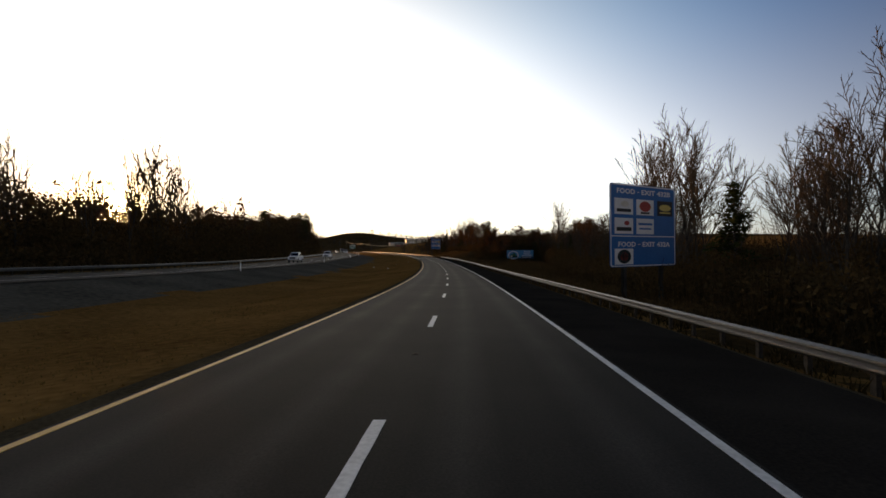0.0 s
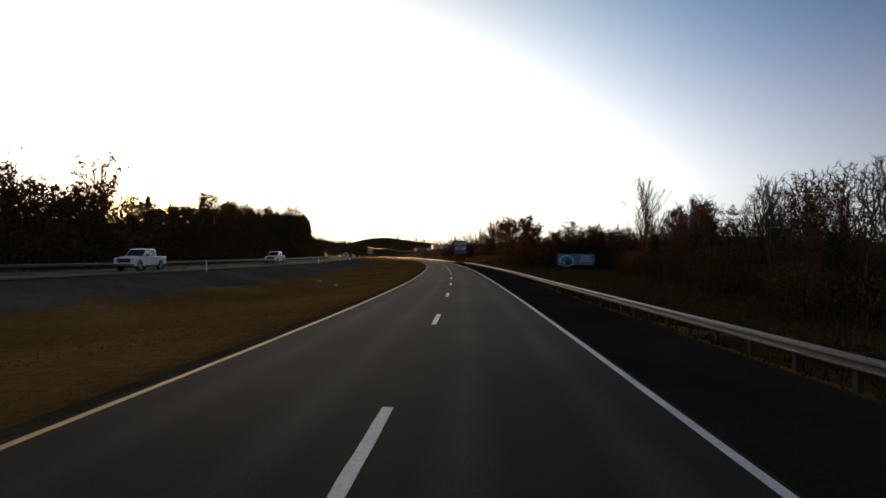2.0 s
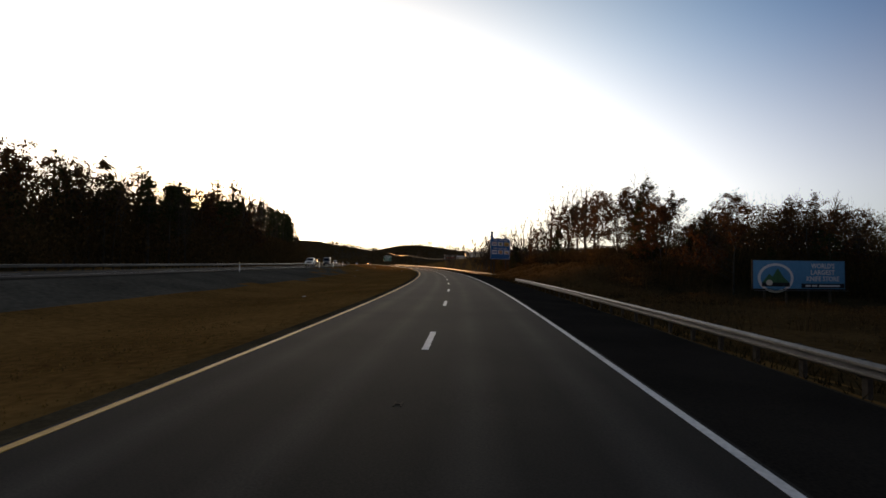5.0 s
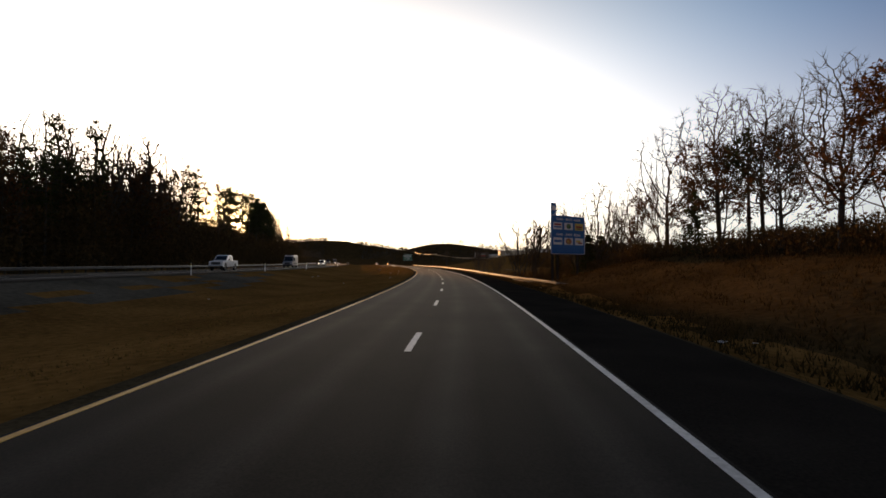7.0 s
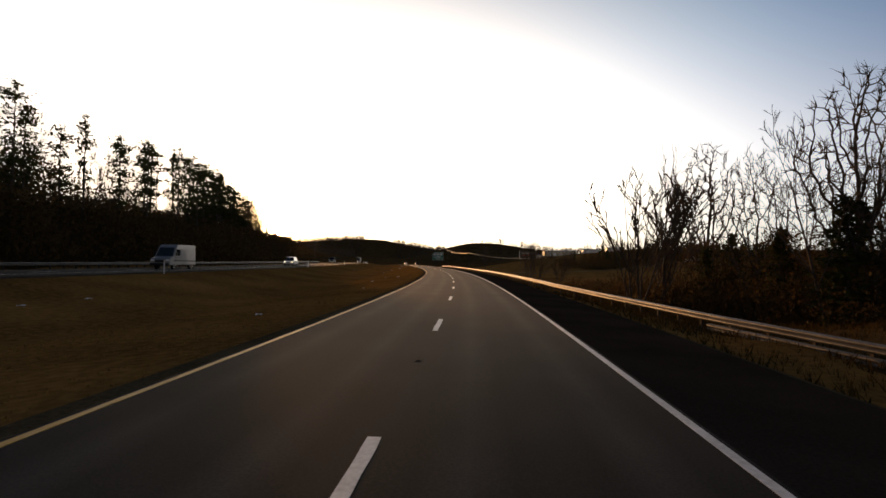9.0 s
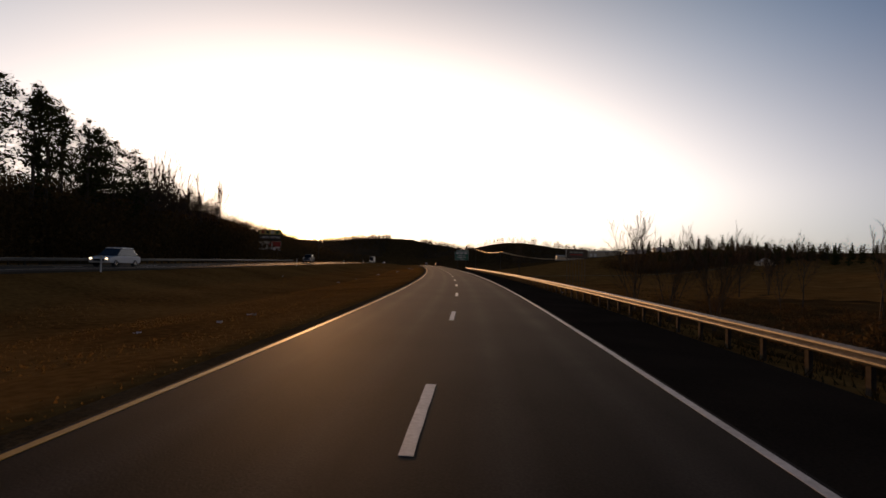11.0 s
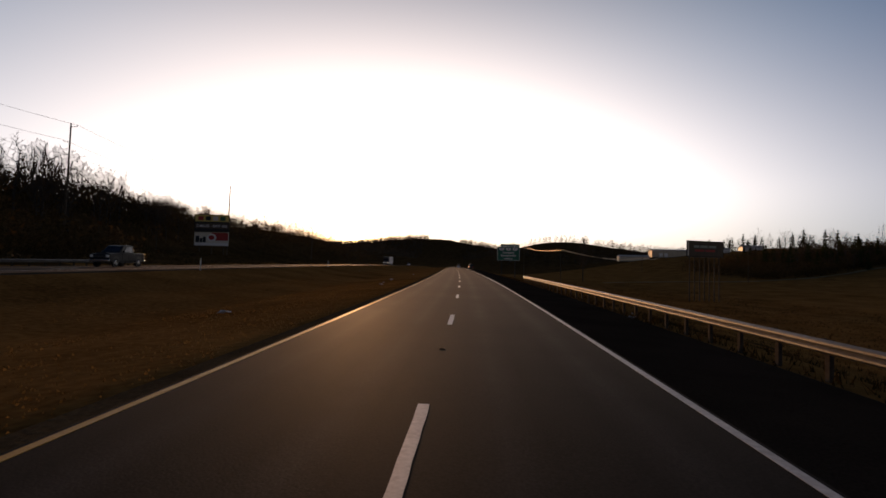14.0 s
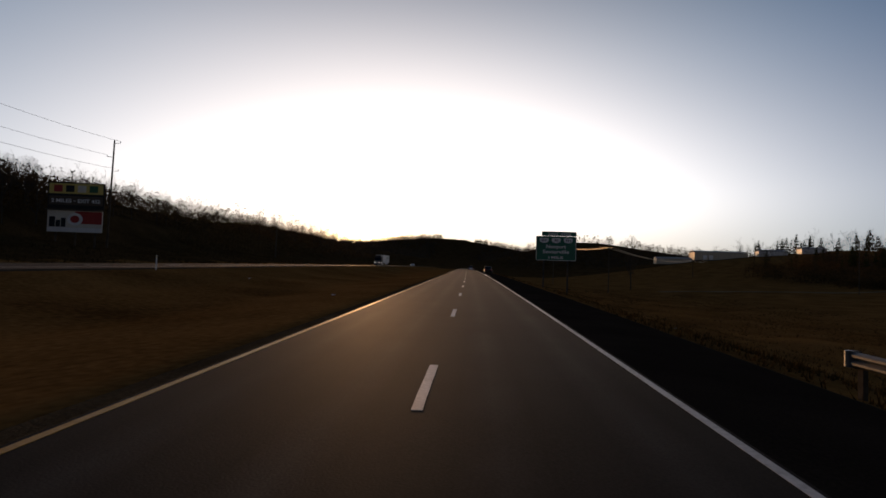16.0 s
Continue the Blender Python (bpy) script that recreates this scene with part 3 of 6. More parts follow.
def guard_rail(name, s0, s1, u_of, z_of, side, label, n_step=1.905):
    """A W-shaped steel beam on posts; side: +1 where its face looks towards +u."""
    rail = thing(name, Matrix(), label, "guard rail")
    ss = np.arange(s0, s1 + 0.01, n_step)
    rows = []
    prof = [(a, b) for a, b in BEAM] + [(a - 0.006, b) for a, b in BEAM[::-1]]
    for s in ss:
        rows.append(np.array([at(s, u_of(s) + side * (0.10 + a), z_of(s) + 0.42 + b) for a, b in prof]))
    v = np.concatenate(rows)
    k, n = len(prof), len(rows)
    ix = np.arange(n * k).reshape(n, k)
    nx = np.roll(ix, -1, axis=1)
    q = np.stack([ix[:-1], nx[:-1], nx[1:], ix[1:]], -1).reshape(-1, 4)
    part("rail_beam", mesh_of("rail_beam", v, [tuple(f) for f in q] + [tuple(ix[0]), tuple(ix[-1][::-1])], M_STEEL), None, rail, "galvanised W-beam")
    b = boxes((-0.05, 0.05, -0.075, 0.075, -0.5, 0.70))
    post = bpy.data.meshes.new("post")
    b.to_mesh(post)
    b.free()
    post.materials.append(M_POST)
    b = boxes((-0.05, 0.05, -0.06, 0.06, 0.40, 0.74))
    block = bpy.data.meshes.new("block")
    b.to_mesh(block)
    b.free()
    block.materials.append(M_POST)
    for i, s in enumerate(ss[:290]):
        zz = z_of(s)
        p = part("post", post, None, rail)
        p.matrix_basis = spot(s, u_of(s) - side * 0.06, zz)
        if side > 0:
            q = part("block", block, None, p)
            q.matrix_basis = pose(-0.105 * side, 0, 0)
    # rounded end pieces
    for s, d in ((ss[0], -1), (ss[-1], 1)):
        e = bmesh.new()
        bmesh.ops.create_cone(e, cap_ends=True, segments=12, radius1=0.13, radius2=0.13, depth=0.32)
        end = part("end_shoe", e, M_STEEL, rail, "bent steel end piece")
        end.matrix_basis = spot(s, u_of(s) + side * 0.08, z_of(s) + 0.575) @ pose(0, d * 0.10, 0)
    return rail


guard_rail("guard_rail", -60, 212, lambda s: -8.35, lambda s: -0.56, 1, "galvanised steel guard rail on posts along the shoulder")
def flare(s):
    """Where the second rail bends away from the road at its beginning."""
    return float(np.interp(s, [272.0, 274.1, 288.0, 300.0, 312.0, 330.0], [-15.2, -14.1, -11.1, -9.6, -8.7, -8.35]))


def flare_z(s):
    return float(np.interp(s, [272.0, 275.0, 288.0, 300.0, 315.0, 335.0], [-1.33, -1.10, -0.82, -0.62, -0.45, -0.35]))


second_rail = guard_rail("guard_rail", 272, 479.7, flare, flare_z, 1, "galvanised steel guard rail with a flared end")
rub = []
rub_prof = [(a, b) for a, b in BEAM] + [(a - 0.006, b) for a, b in BEAM[::-1]]
for s in np.linspace(274.4, 288.4, 9):
    rub.append([at(s, flare(s) + 0.10 + a, flare_z(s) + 0.04 + b * 0.9) for a, b in rub_prof])
rub_ix = np.arange(9 * len(rub_prof)).reshape(9, -1)
rub_nx = np.roll(rub_ix, -1, axis=1)
rub_q = np.stack([rub_ix[:-1], rub_nx[:-1], rub_nx[1:], rub_ix[1:]], -1).reshape(-1, 4)
part("rub_rail", mesh_of("rub_rail", np.concatenate(rub), [tuple(f) for f in rub_q] + [tuple(rub_ix[0]), tuple(rub_ix[-1][::-1])], M_STEEL), None, second_rail, "lower second beam near the flared end")
guard_rail("guard_rail", -60, 470, lambda s: 39.4, lambda s: 0.70, -1, "long steel guard rail beyond the opposite road", 1.905)


# ---------------------------------------------------------------- road signs
def sign_panel(parent, x0, x1, z0, z1, mat, label=""):
    """An aluminium panel with rounded corners and a white border."""
    r = 0.16

    def ring(inset):
        rr, pts = max(r - inset, 0.02), []
        for cx, cz, a in ((x1 - inset - rr, z1 - inset - rr, 0), (x0 + inset + rr, z1 - inset - rr, 90), (x0 + inset + rr, z0 + inset + rr, 180), (x1 - inset - rr, z0 + inset + rr, 270)):
            pts += [(cx + rr * math.cos(radians(a + k * 22.5)), cz + rr * math.sin(radians(a + k * 22.5))) for k in range(5)]
        return pts
    p = part("panel", outline(bmesh.new(), ring(0), 0.0, 0.03), mat, parent, label)
    bm = bmesh.new()
    o, i = ring(0.03), ring(0.085)
    vo, vi = [bm.verts.new((x, -0.004, z)) for x, z in o], [bm.verts.new((x, -0.004, z)) for x, z in i]
    wo, wi = [bm.verts.new((x, 0.002, z)) for x, z in o], [bm.verts.new((x, 0.002, z)) for x, z in i]
    for k in range(len(o)):
        j = (k + 1) % len(o)
        bm.faces.new((vo[k], vo[j], vi[j], vi[k]))
        bm.faces.new((vo[k], wo[k], wo[j], vo[j]))
        bm.faces.new((vi[k], vi[j], wi[j], wi[k]))
    part("border", bm, M_LEGEND, p, "white border")
    return p


def i_post(parent, x, y, z0, z1):
    return part("post", boxes((x - 0.09, x + 0.09, y, y + 0.015, z0, z1), (x - 0.09, x + 0.09, y + 0.2, y + 0.215, z0, z1), (x - 0.01, x + 0.01, y + 0.015, y + 0.2, z0, z1)), M_DARKSTEEL, parent)


def blob(bm, cx, cz, rx, rz, y0=-0.016, y1=-0.006, n=20):
    return outline(bm, [(cx + rx * math.cos(2 * math.pi * k / n), cz + rz * math.sin(2 * math.pi * k / n)) for k in range(n)], y0, y1)


def logo(panel, cx, cz, w, h, field, shapes):
    """A small business panel: a field with plain coloured shapes on it."""
    plate = part("logo_plate", boxes((cx - w / 2, cx + w / 2, -0.012, 0.0, cz - h / 2, cz + h / 2), bevel=0.004), field, panel)
    for kind, dx, dz, a, b, m in shapes:
        bm = bmesh.new()
        if kind == "o":
            blob(bm, cx + dx * w, cz + dz * h, a * w, b * h, -0.020, -0.010)
        else:
            box(bm, cx + (dx - a) * w, cx + (dx + a) * w, -0.018, -0.010, cz + (dz - b) * h, cz + (dz + b) * h)
        part("logo_shape", bm, m, plate)


def words(panel, first, second, size, z):
    """Two words with a dash between them."""
    for text, x, w in (first, second):
        lettering(text, size, M_LEGEND, panel, x, -0.012, z, w)
    x0, x1 = first[1] + first[2] / 2, second[1] - second[2] / 2
    part("dash", boxes(((x0 * 2 + x1) / 3, (x0 + x1 * 2) / 3, -0.018, -0.006, z + size * 0.28, z + size * 0.36)), M_LEGEND, panel)


def food_sign():
    gz = ground_z(34, -13.8) - float(np.interp(34, S_AX, LZ))
    t = thing("highway_service_sign", spot(34.2, -13.8, -0.41, 36) @ Matrix.Diagonal((1.63, 1, 1.167, 1)), "blue highway food sign with white logo plates on two steel posts", "road sign")
    p = sign_panel(t, -2.3, 2.3, 1.55, 6.35, M_BLUE)
    words(p, ("FOOD", -1.25, 1.2), ("EXIT 432B", 0.85, 2.1), size=0.40, z=5.80)
    words(p, ("FOOD", -1.2, 1.15), ("EXIT 432A", 0.85, 2.0), size=0.40, z=2.72)
    part("divider", boxes((-2.25, 2.25, -0.01, -0.002, 3.30, 3.36)), M_LEGEND, p)
    grey = M_LEGEND
    logo(p, -1.40, 5.05, 1.22, 0.92, grey, [("b", 0, -0.25, 0.38, 0.10, M_BLACK), ("o", 0.05, 0.15, 0.22, 0.18, M_CREAM)])
    logo(p, 0.05, 5.05, 1.22, 0.92, grey, [("o", 0, 0.06, 0.32, 0.34, M_RED), ("b", 0, 0.04, 0.34, 0.07, M_GOLD), ("b", 0, -0.36, 0.25, 0.06, M_BLACK)])
    logo(p, 1.50, 5.05, 1.14, 0.92, M_BLACK, [("o", 0, 0.05, 0.38, 0.22, M_GOLD), ("b", 0, 0.05, 0.36, 0.07, M_BLACK), ("b", 0, -0.28, 0.35, 0.05, M_GOLD)])
    logo(p, -1.40, 3.92, 1.22, 0.92, grey, [("b", 0, -0.2, 0.40, 0.12, M_BLACK), ("o", 0.15, 0.18, 0.14, 0.14, M_RED)])
    logo(p, 0.05, 3.92, 1.22, 0.92, grey, [("b", 0, 0.15, 0.40, 0.07, M_BLUE), ("b", 0, -0.15, 0.34, 0.05, M_BLUE)])
    logo(p, -1.40, 2.15, 1.22, 0.92, grey, [("o", 0, 0, 0.36, 0.44, M_BLACK), ("o", 0, 0.0, 0.22, 0.28, M_RED)])
    for x in (-1.3, 1.3):
        i_post(t, x, 0.04, gz - 0.6, 6.2)


def gas_sign():
    gz = ground_z(282, -17.7) - float(np.interp(282, S_AX, LZ))
    t = thing("highway_service_sign", spot(281.9, -17.7, 0.05, 36) @ Matrix.Diagonal((1.41, 1, 1.027, 1)), "blue highway fuel sign with logo plates and a tall post tab", "road sign")
    p = sign_panel(t, -2.55, 2.55, 2.95, 8.15, M_BLUE)
    words(p, ("GAS", -1.3, 0.95), ("EXIT 432B", 0.75, 2.2), size=0.42, z=7.50)
    words(p, ("GAS", -1.3, 0.95), ("EXIT 432A", 0.75, 2.2), size=0.42, z=5.45)
    logo(p, -1.55, 6.72, 1.28, 0.95, M_LEGEND, [("b", 0, 0.2, 0.4, 0.12, M_RED), ("b", 0, -0.15, 0.4, 0.1, M_BLUE)])
    logo(p, 0.05, 6.72, 1.28, 0.95, M_LEGEND, [("o", 0, 0.02, 0.26, 0.36, M_HILLGREEN), ("o", 0, 0.02, 0.14, 0.2, M_GOLD)])
    logo(p, 1.65, 6.72, 1.28, 0.95, M_GOLD, [("b", 0, 0.0, 0.36, 0.12, M_RED), ("b", 0, -0.28, 0.3, 0.06, M_BLACK)])
    logo(p, -1.55, 4.70, 1.28, 0.95, M_LEGEND, [("b", 0, 0.0, 0.42, 0.16, M_BLUE)])
    logo(p, 0.05, 4.70, 1.28, 0.95, M_LEGEND, [("o", 0, 0.0, 0.34, 0.42, M_RED), ("o", 0, 0.0, 0.24, 0.30, M_GOLD)])
    logo(p, 1.65, 4.70, 1.28, 0.95, M_LEGEND, [("b", -0.1, 0.05, 0.26, 0.14, M_GOLD), ("b", 0.1, -0.2, 0.26, 0.1, M_RED)])
    tab = part("tab", boxes((-2.55, -1.75, 0.0, 0.03, 8.16, 9.75), bevel=0.01), M_BLUE, t, "narrow blue tab over the panel")
    part("tab_mark", boxes((-2.36, -1.94, -0.012, -0.002, 8.75, 9.35)), M_LEGEND, tab)
    for x in (-1.5, 1.5):
        i_post(t, x, 0.04, gz - 0.6, 8.0)
    i_post(t, -2.25, 0.04, gz - 0.6, 9.7)


def guide_sign():
    gz = ground_z(545, -13) - float(np.interp(545, S_AX, LZ))
    t = thing("guide_sign", spot(545, -12.7, 0.2, -2) @ Matrix.Diagonal((1.2, 1, 0.95, 1)), "green highway guide sign with three route shields on steel posts", "road sign")
    p = sign_panel(t, -2.35, 2.35, 2.70, 6.35, M_GREEN)
    q = sign_panel(t, -1.7, 2.35, 6.37, 7.05, M_GREEN, "narrow exit number panel on top")
    lettering("EXIT 432B", 0.42, M_LEGEND, q, 0.4, -0.012, 6.55, 2.6)
    for x, n in ((-1.4, "25W"), (0.0, "70"), (1.4, "411")):
        pts = [(-0.5, 0.30), (-0.28, 0.36), (0, 0.30), (0.28, 0.36), (0.5, 0.30), (0.55, 0.0), (0.42, -0.28), (0.0, -0.42), (-0.42, -0.28), (-0.55, 0.0)]
        sh = part("route_shield", outline(bmesh.new(), [(x + a, 5.72 + b) for a, b in pts], -0.014, 0.0), M_LEGEND, p, "white route shield")
        lettering(n, 0.44, M_BLACK, sh, x, -0.022, 5.57, 0.62 if len(n) > 2 else 0.46)
    lettering("Newport", 0.72, M_LEGEND, p, 0, -0.012, 4.55, 2.3)
    lettering("Sevierville", 0.72, M_LEGEND, p, 0, -0.012, 3.78, 3.1)
    lettering("1 MILE", 0.50, M_LEGEND, p, 0, -0.012, 3.00, 1.7)
    for x in (-1.4, 1.4):
        i_post(t, x, 0.04, gz - 0.6, 6.2)


food_sign()
gas_sign()
guide_sign()


# ---------------------------------------------------------------- billboards
def billboard_frame(t, x0, x1, z0, z1, gz, posts, mat):
    face = part("face", boxes((x0, x1, 0.0, 0.12, z0, z1), bevel=0.02), mat, t)
    part("trim", boxes((x0 - 0.1, x1 + 0.1, -0.03, 0.2, z0 - 0.14, z0), (x0 - 0.1, x1 + 0.1, -0.03, 0.2, z1, z1 + 0.10),
                       (x0 - 0.1, x0, -0.03, 0.2, z0, z1), (x1, x1 + 0.1, -0.03, 0.2, z0, z1)), M_POST, t, "dark frame")
    for x in posts:
        bm = bmesh.new()
        rod(bm, (x, 0.35, gz - 0.8), (x, 0.35, z1 - 0.2), 0.16, 0.14, 8)
        part("post", bm, M_WOODPOLE, t)
    part("catwalk", boxes((x0, x1, -0.7, -0.1, z0 - 0.3, z0 - 0.24)), M_STEEL, t, "service walkway under the face")
    return face


def store_billboard():
    s, u = 207, -39.8
    gz = ground_z(s, u) - float(np.interp(s, S_AX, LZ))
    t = thing("billboard", spot(s, u, -0.12, 6) @ Matrix.Diagonal((0.807, 0.9, 0.79, 1)), "light blue roadside billboard with a mountain emblem and white words", "billboard")
    f = billboard_frame(t, -7.0, 7.0, -0.6, 3.4, gz, (-5, -1.7, 1.7, 5), M_SKYBLUE)
    arch = part("emblem", blob(bmesh.new(), -3.6, 0.9, 2.7, 2.1, -0.02, 0.004, 28), M_LEGEND, f, "round mountain emblem")
    part("emblem_field", blob(bmesh.new(), -3.6, 0.9, 2.3, 1.75, -0.03, -0.01, 28), M_SKYBLUE, arch)
    bm = outline(bmesh.new(), [(-5.7, 0.2), (-4.6, 1.5), (-4.1, 1.1), (-3.3, 2.3), (-2.4, 1.0), (-1.5, 0.2)], -0.045, -0.02)
    part("emblem_peak", bm, M_HILLGREEN, arch, "dark green peaks")
    part("emblem_band", boxes((-5.7, -1.5, -0.05, -0.02, -0.3, 0.25)), M_BLACK, arch)
    part("emblem_dot", blob(bmesh.new(), -4.6, 0.25, 0.5, 0.4, -0.06, -0.03), M_CREAM, arch)
    for k, (txt, w) in enumerate((("WORLD'S", 3.6), ("LARGEST", 3.7), ("KNIFE STORE", 5.0))):
        lettering(txt, 0.95, M_LEGEND, f, 3.6, -0.02, 2.35 - k * 0.92, w)
    part("strip", boxes((0.3, 6.9, -0.02, 0.004, -0.5, 0.15)), M_BLACK, f, "black strip with small white words")
    for x0, x1 in ((0.9, 1.7), (1.9, 2.7), (3.0, 6.2)):
        part("word_bar", boxes((x0, x1, -0.03, -0.01, -0.3, -0.05)), M_LEGEND, f)


def stacked_billboard():
    s, u = 560, 69.4
    gz = ground_z(s, u) - float(np.interp(s, S_AX, LZ))
    t = thing("billboard", spot(s, u, -0.1, 8) @ Matrix.Diagonal((1.10, 1, 1, 1)), "two stacked billboard faces on one frame on a hillside", "billboard")
    a = billboard_frame(t, -4.2, 4.2, 9.7, 14.2, gz, (-3, 0, 3), M_BLACK)
    part("band", boxes((-4.1, 4.1, -0.02, 0.004, 12.3, 14.1)), M_GOLD, a, "yellow picture band")
    for k in range(4):
        part("picture", boxes((-3.4 + k * 1.8, -2.1 + k * 1.8, -0.03, -0.01, 12.6, 13.8)), (M_RED, M_BLACK, M_CREAM, M_HILLGREEN)[k], a)
    words(a, ("2 MILES", -2.2, 3.1), ("EXIT 432", 2.0, 3.4), size=0.9, z=10.75)
    part("text_band", boxes((-4.1, 4.1, -0.008, 0.004, 10.3, 11.9)), M_CREAMDARK, a, "dull brown band behind the words")
    b = part("lower_face", boxes((-4.2, 4.2, 0.0, 0.12, 5.5, 9.3), bevel=0.02), M_CREAM, t, "cream and red lower face")
    part("band", boxes((0.0, 4.1, -0.02, 0.004, 7.0, 9.2)), M_RED, b)
    part("emblem", blob(bmesh.new(), 0.0, 7.8, 1.2, 1.1, -0.03, 0.0), M_LEGEND, b)
    part("emblem_core", blob(bmesh.new(), 0.0, 7.8, 0.7, 0.65, -0.045, -0.02), M_RED, b)
    part("strip", boxes((-4.1, 4.1, -0.02, 0.004, 5.55, 6.3)), M_LEGEND, b)
    part("skyline", boxes((-3.9, -3.0, -0.02, 0.004, 6.4, 8.2), (-2.9, -2.2, -0.02, 0.004, 6.4, 7.6), (-2.1, -1.4, -0.02, 0.004, 6.4, 8.0)), M_BLACK, b)


def dark_billboard():
    s, u = 541, -59.8
    gz = ground_z(s, u) - float(np.interp(s, S_AX, LZ))
    t = thing("billboard", spot(s, u, 0.2, 20) @ Matrix.Diagonal((0.98, 0.9, 1, 1)), "dark billboard on many wooden posts in a field", "billboard")
    f = billboard_frame(t, -5.6, 5.6, 4.5, 8.1, gz, (-4.6, -3.1, -1.5, 0, 1.5, 3.1, 4.6), M_CREAMDARK)
    part("strip", boxes((-5.5, -5.15, -0.02, 0.004, 4.6, 8.0)), M_CREAM, f, "pale strip down one edge")
    for x0, x1 in ((-3.6, -1.9), (-1.6, 0.7), (1.0, 3.4)):
        part("word_bar", boxes((x0, x1, -0.02, 0.004, 6.5, 7.1)), M_TRAILERMARK, f, "dull grey word")
    for x0, x1 in ((-3.2, -0.4), (0.0, 3.0)):
        part("word_bar", boxes((x0, x1, -0.02, 0.004, 5.6, 6.1)), M_RED, f, "dim red word")


store_billboard()
stacked_billboard()
dark_billboard()

# ---------------------------------------------------------------- trees
def tubes(segs, sides=3):
    """Tapered bars from rows of start, end and the two radii."""
    a = np.asarray(segs, float)
    p, q, r0, r1 = a[:, 0:3], a[:, 3:6], a[:, 6], a[:, 7]
    d = q - p
    d /= np.linalg.norm(d, axis=1, keepdims=True) + 1e-9
    ref = np.where(np.abs(d[:, 2:3]) > 0.9, np.array([[1.0, 0, 0]]), np.array([[0, 0, 1.0]]))
    e = np.cross(d, ref)
    e /= np.linalg.norm(e, axis=1, keepdims=True) + 1e-9
    g = np.cross(d, e)
    ang = np.arange(sides) * 2 * np.pi / sides
    ring = e[:, None] * np.cos(ang)[None, :, None] + g[:, None] * np.sin(ang)[None, :, None]
    v = np.concatenate([p[:, None] + ring * r0[:, None, None], q[:, None] + ring * r1[:, None, None]], 1)
    n = len(a)
    base = (np.arange(n) * 2 * sides)[:, None, None]
    k = np.arange(sides)
    nk = (k + 1) % sides
    f = np.stack([k, nk, nk + sides, k + sides], -1)[None] + base
    return v.reshape(-1, 3), f.reshape(-1, 4)


def spikes(segs):
    """Three-sided points from the same rows."""
    v, f = tubes(segs, 3)
    v = v.reshape(-1, 6, 3)[:, :4].copy()
    v[:, 3] = np.asarray(segs, float)[:, 3:6]
    k = (np.arange(len(v)) * 4)[:, None, None]
    t = np.array([[0, 1, 3], [1, 2, 3], [2, 0, 3]])[None] + k
    return v.reshape(-1, 3), t.reshape(-1, 3)


def grow(rng, h, lean=0.05, first=0.25, kids=(9, 5, 5, 4), spread=0.75, trunk_r=None, twig=0.02, up=0.5, stems=1):
    """Segments of a bare tree: the trunk and main limbs, and the fine crown."""
    wood, fine, tips = [], [], []

    def limb(p, d, length, r, level):
        n = 1 if level >= len(kids) else (6, 4, 3, 2, 2)[level]
        pts = [p]
        for i in range(n):
            bend = rng.normal(0, (0.035, 0.085, 0.11, 0.13, 0.13)[level], 3)
            bend[2] += up * (0.0, 0.16, 0.16, 0.12, 0.08)[level]
            d = d + bend
            d = d / np.linalg.norm(d)
            q = p + d * length / n
            ra, rb = r * (1 - 0.8 * i / n), r * (1 - 0.8 * (i + 1) / n)
            (tips if level >= len(kids) else wood if level < 2 else fine).append((*p, *q, max(ra, twig), max(rb, twig)))
            p = q
            pts.append(q)
        if level >= len(kids):
            return
        m = max(1, int(round(kids[level] * rng.uniform(0.8, 1.2))))
        lo = first if level == 0 else 0.25
        for j in range(m):
            f = lo + (1 - lo) * (j + rng.uniform(0.2, 0.9)) / m
            x = f * n
            i = min(int(x), n - 1)
            q = pts[i] + (pts[i + 1] - pts[i]) * (x - i)
            ax = pts[i + 1] - pts[i]
            ax = ax / np.linalg.norm(ax)
            side = rng.normal(0, 1, 3)
            side -= ax * side.dot(ax)
            side /= np.linalg.norm(side) + 1e-9
            a = spread * rng.uniform(0.7, 1.2) * (1.0 if level else 1.15 - 0.5 * f)
            nd = ax * math.cos(a) + side * math.sin(a)
            ln = length * (0.62, 0.55, 0.55, 0.6)[level] * rng.uniform(0.7, 1.15) * (1.0 - 0.45 * f if level == 0 else 1 - 0.3 * f)
            limb(q, nd, ln, max(r * (0.45, 0.5, 0.5, 0.6)[level] * (1 - 0.5 * f), twig), level + 1)

    for k in range(stems):
        tilt = rng.normal(0, lean + (0.07 if stems > 1 else 0), 3)
        d = np.array([tilt[0], tilt[1], 1.0])
        limb(np.array([rng.normal(0, 0.1) * (stems > 1), rng.normal(0, 0.1) * (stems > 1), -0.4]), d / np.linalg.norm(d), h * rng.uniform(0.85, 1.0) + 0.4, (trunk_r or h * 0.013) / (1 if stems == 1 else 1.6), 0)
    return np.array(wood), np.array(fine), np.array(tips)


def flakes(rng, centres, size, flat=0.0):
    """Small three-cornered leaves round the given places, each its own island."""
    n = len(centres)
    t = rng.normal(0, 1, (n, 3, 3))
    t[..., 2] *= 1 - flat
    t *= (size * rng.uniform(0.5, 1.2, n) / np.linalg.norm(t, axis=2).mean(1))[:, None, None]
    v = centres[:, None] + t
    return v.reshape(-1, 3), np.arange(3 * n).reshape(n, 3)


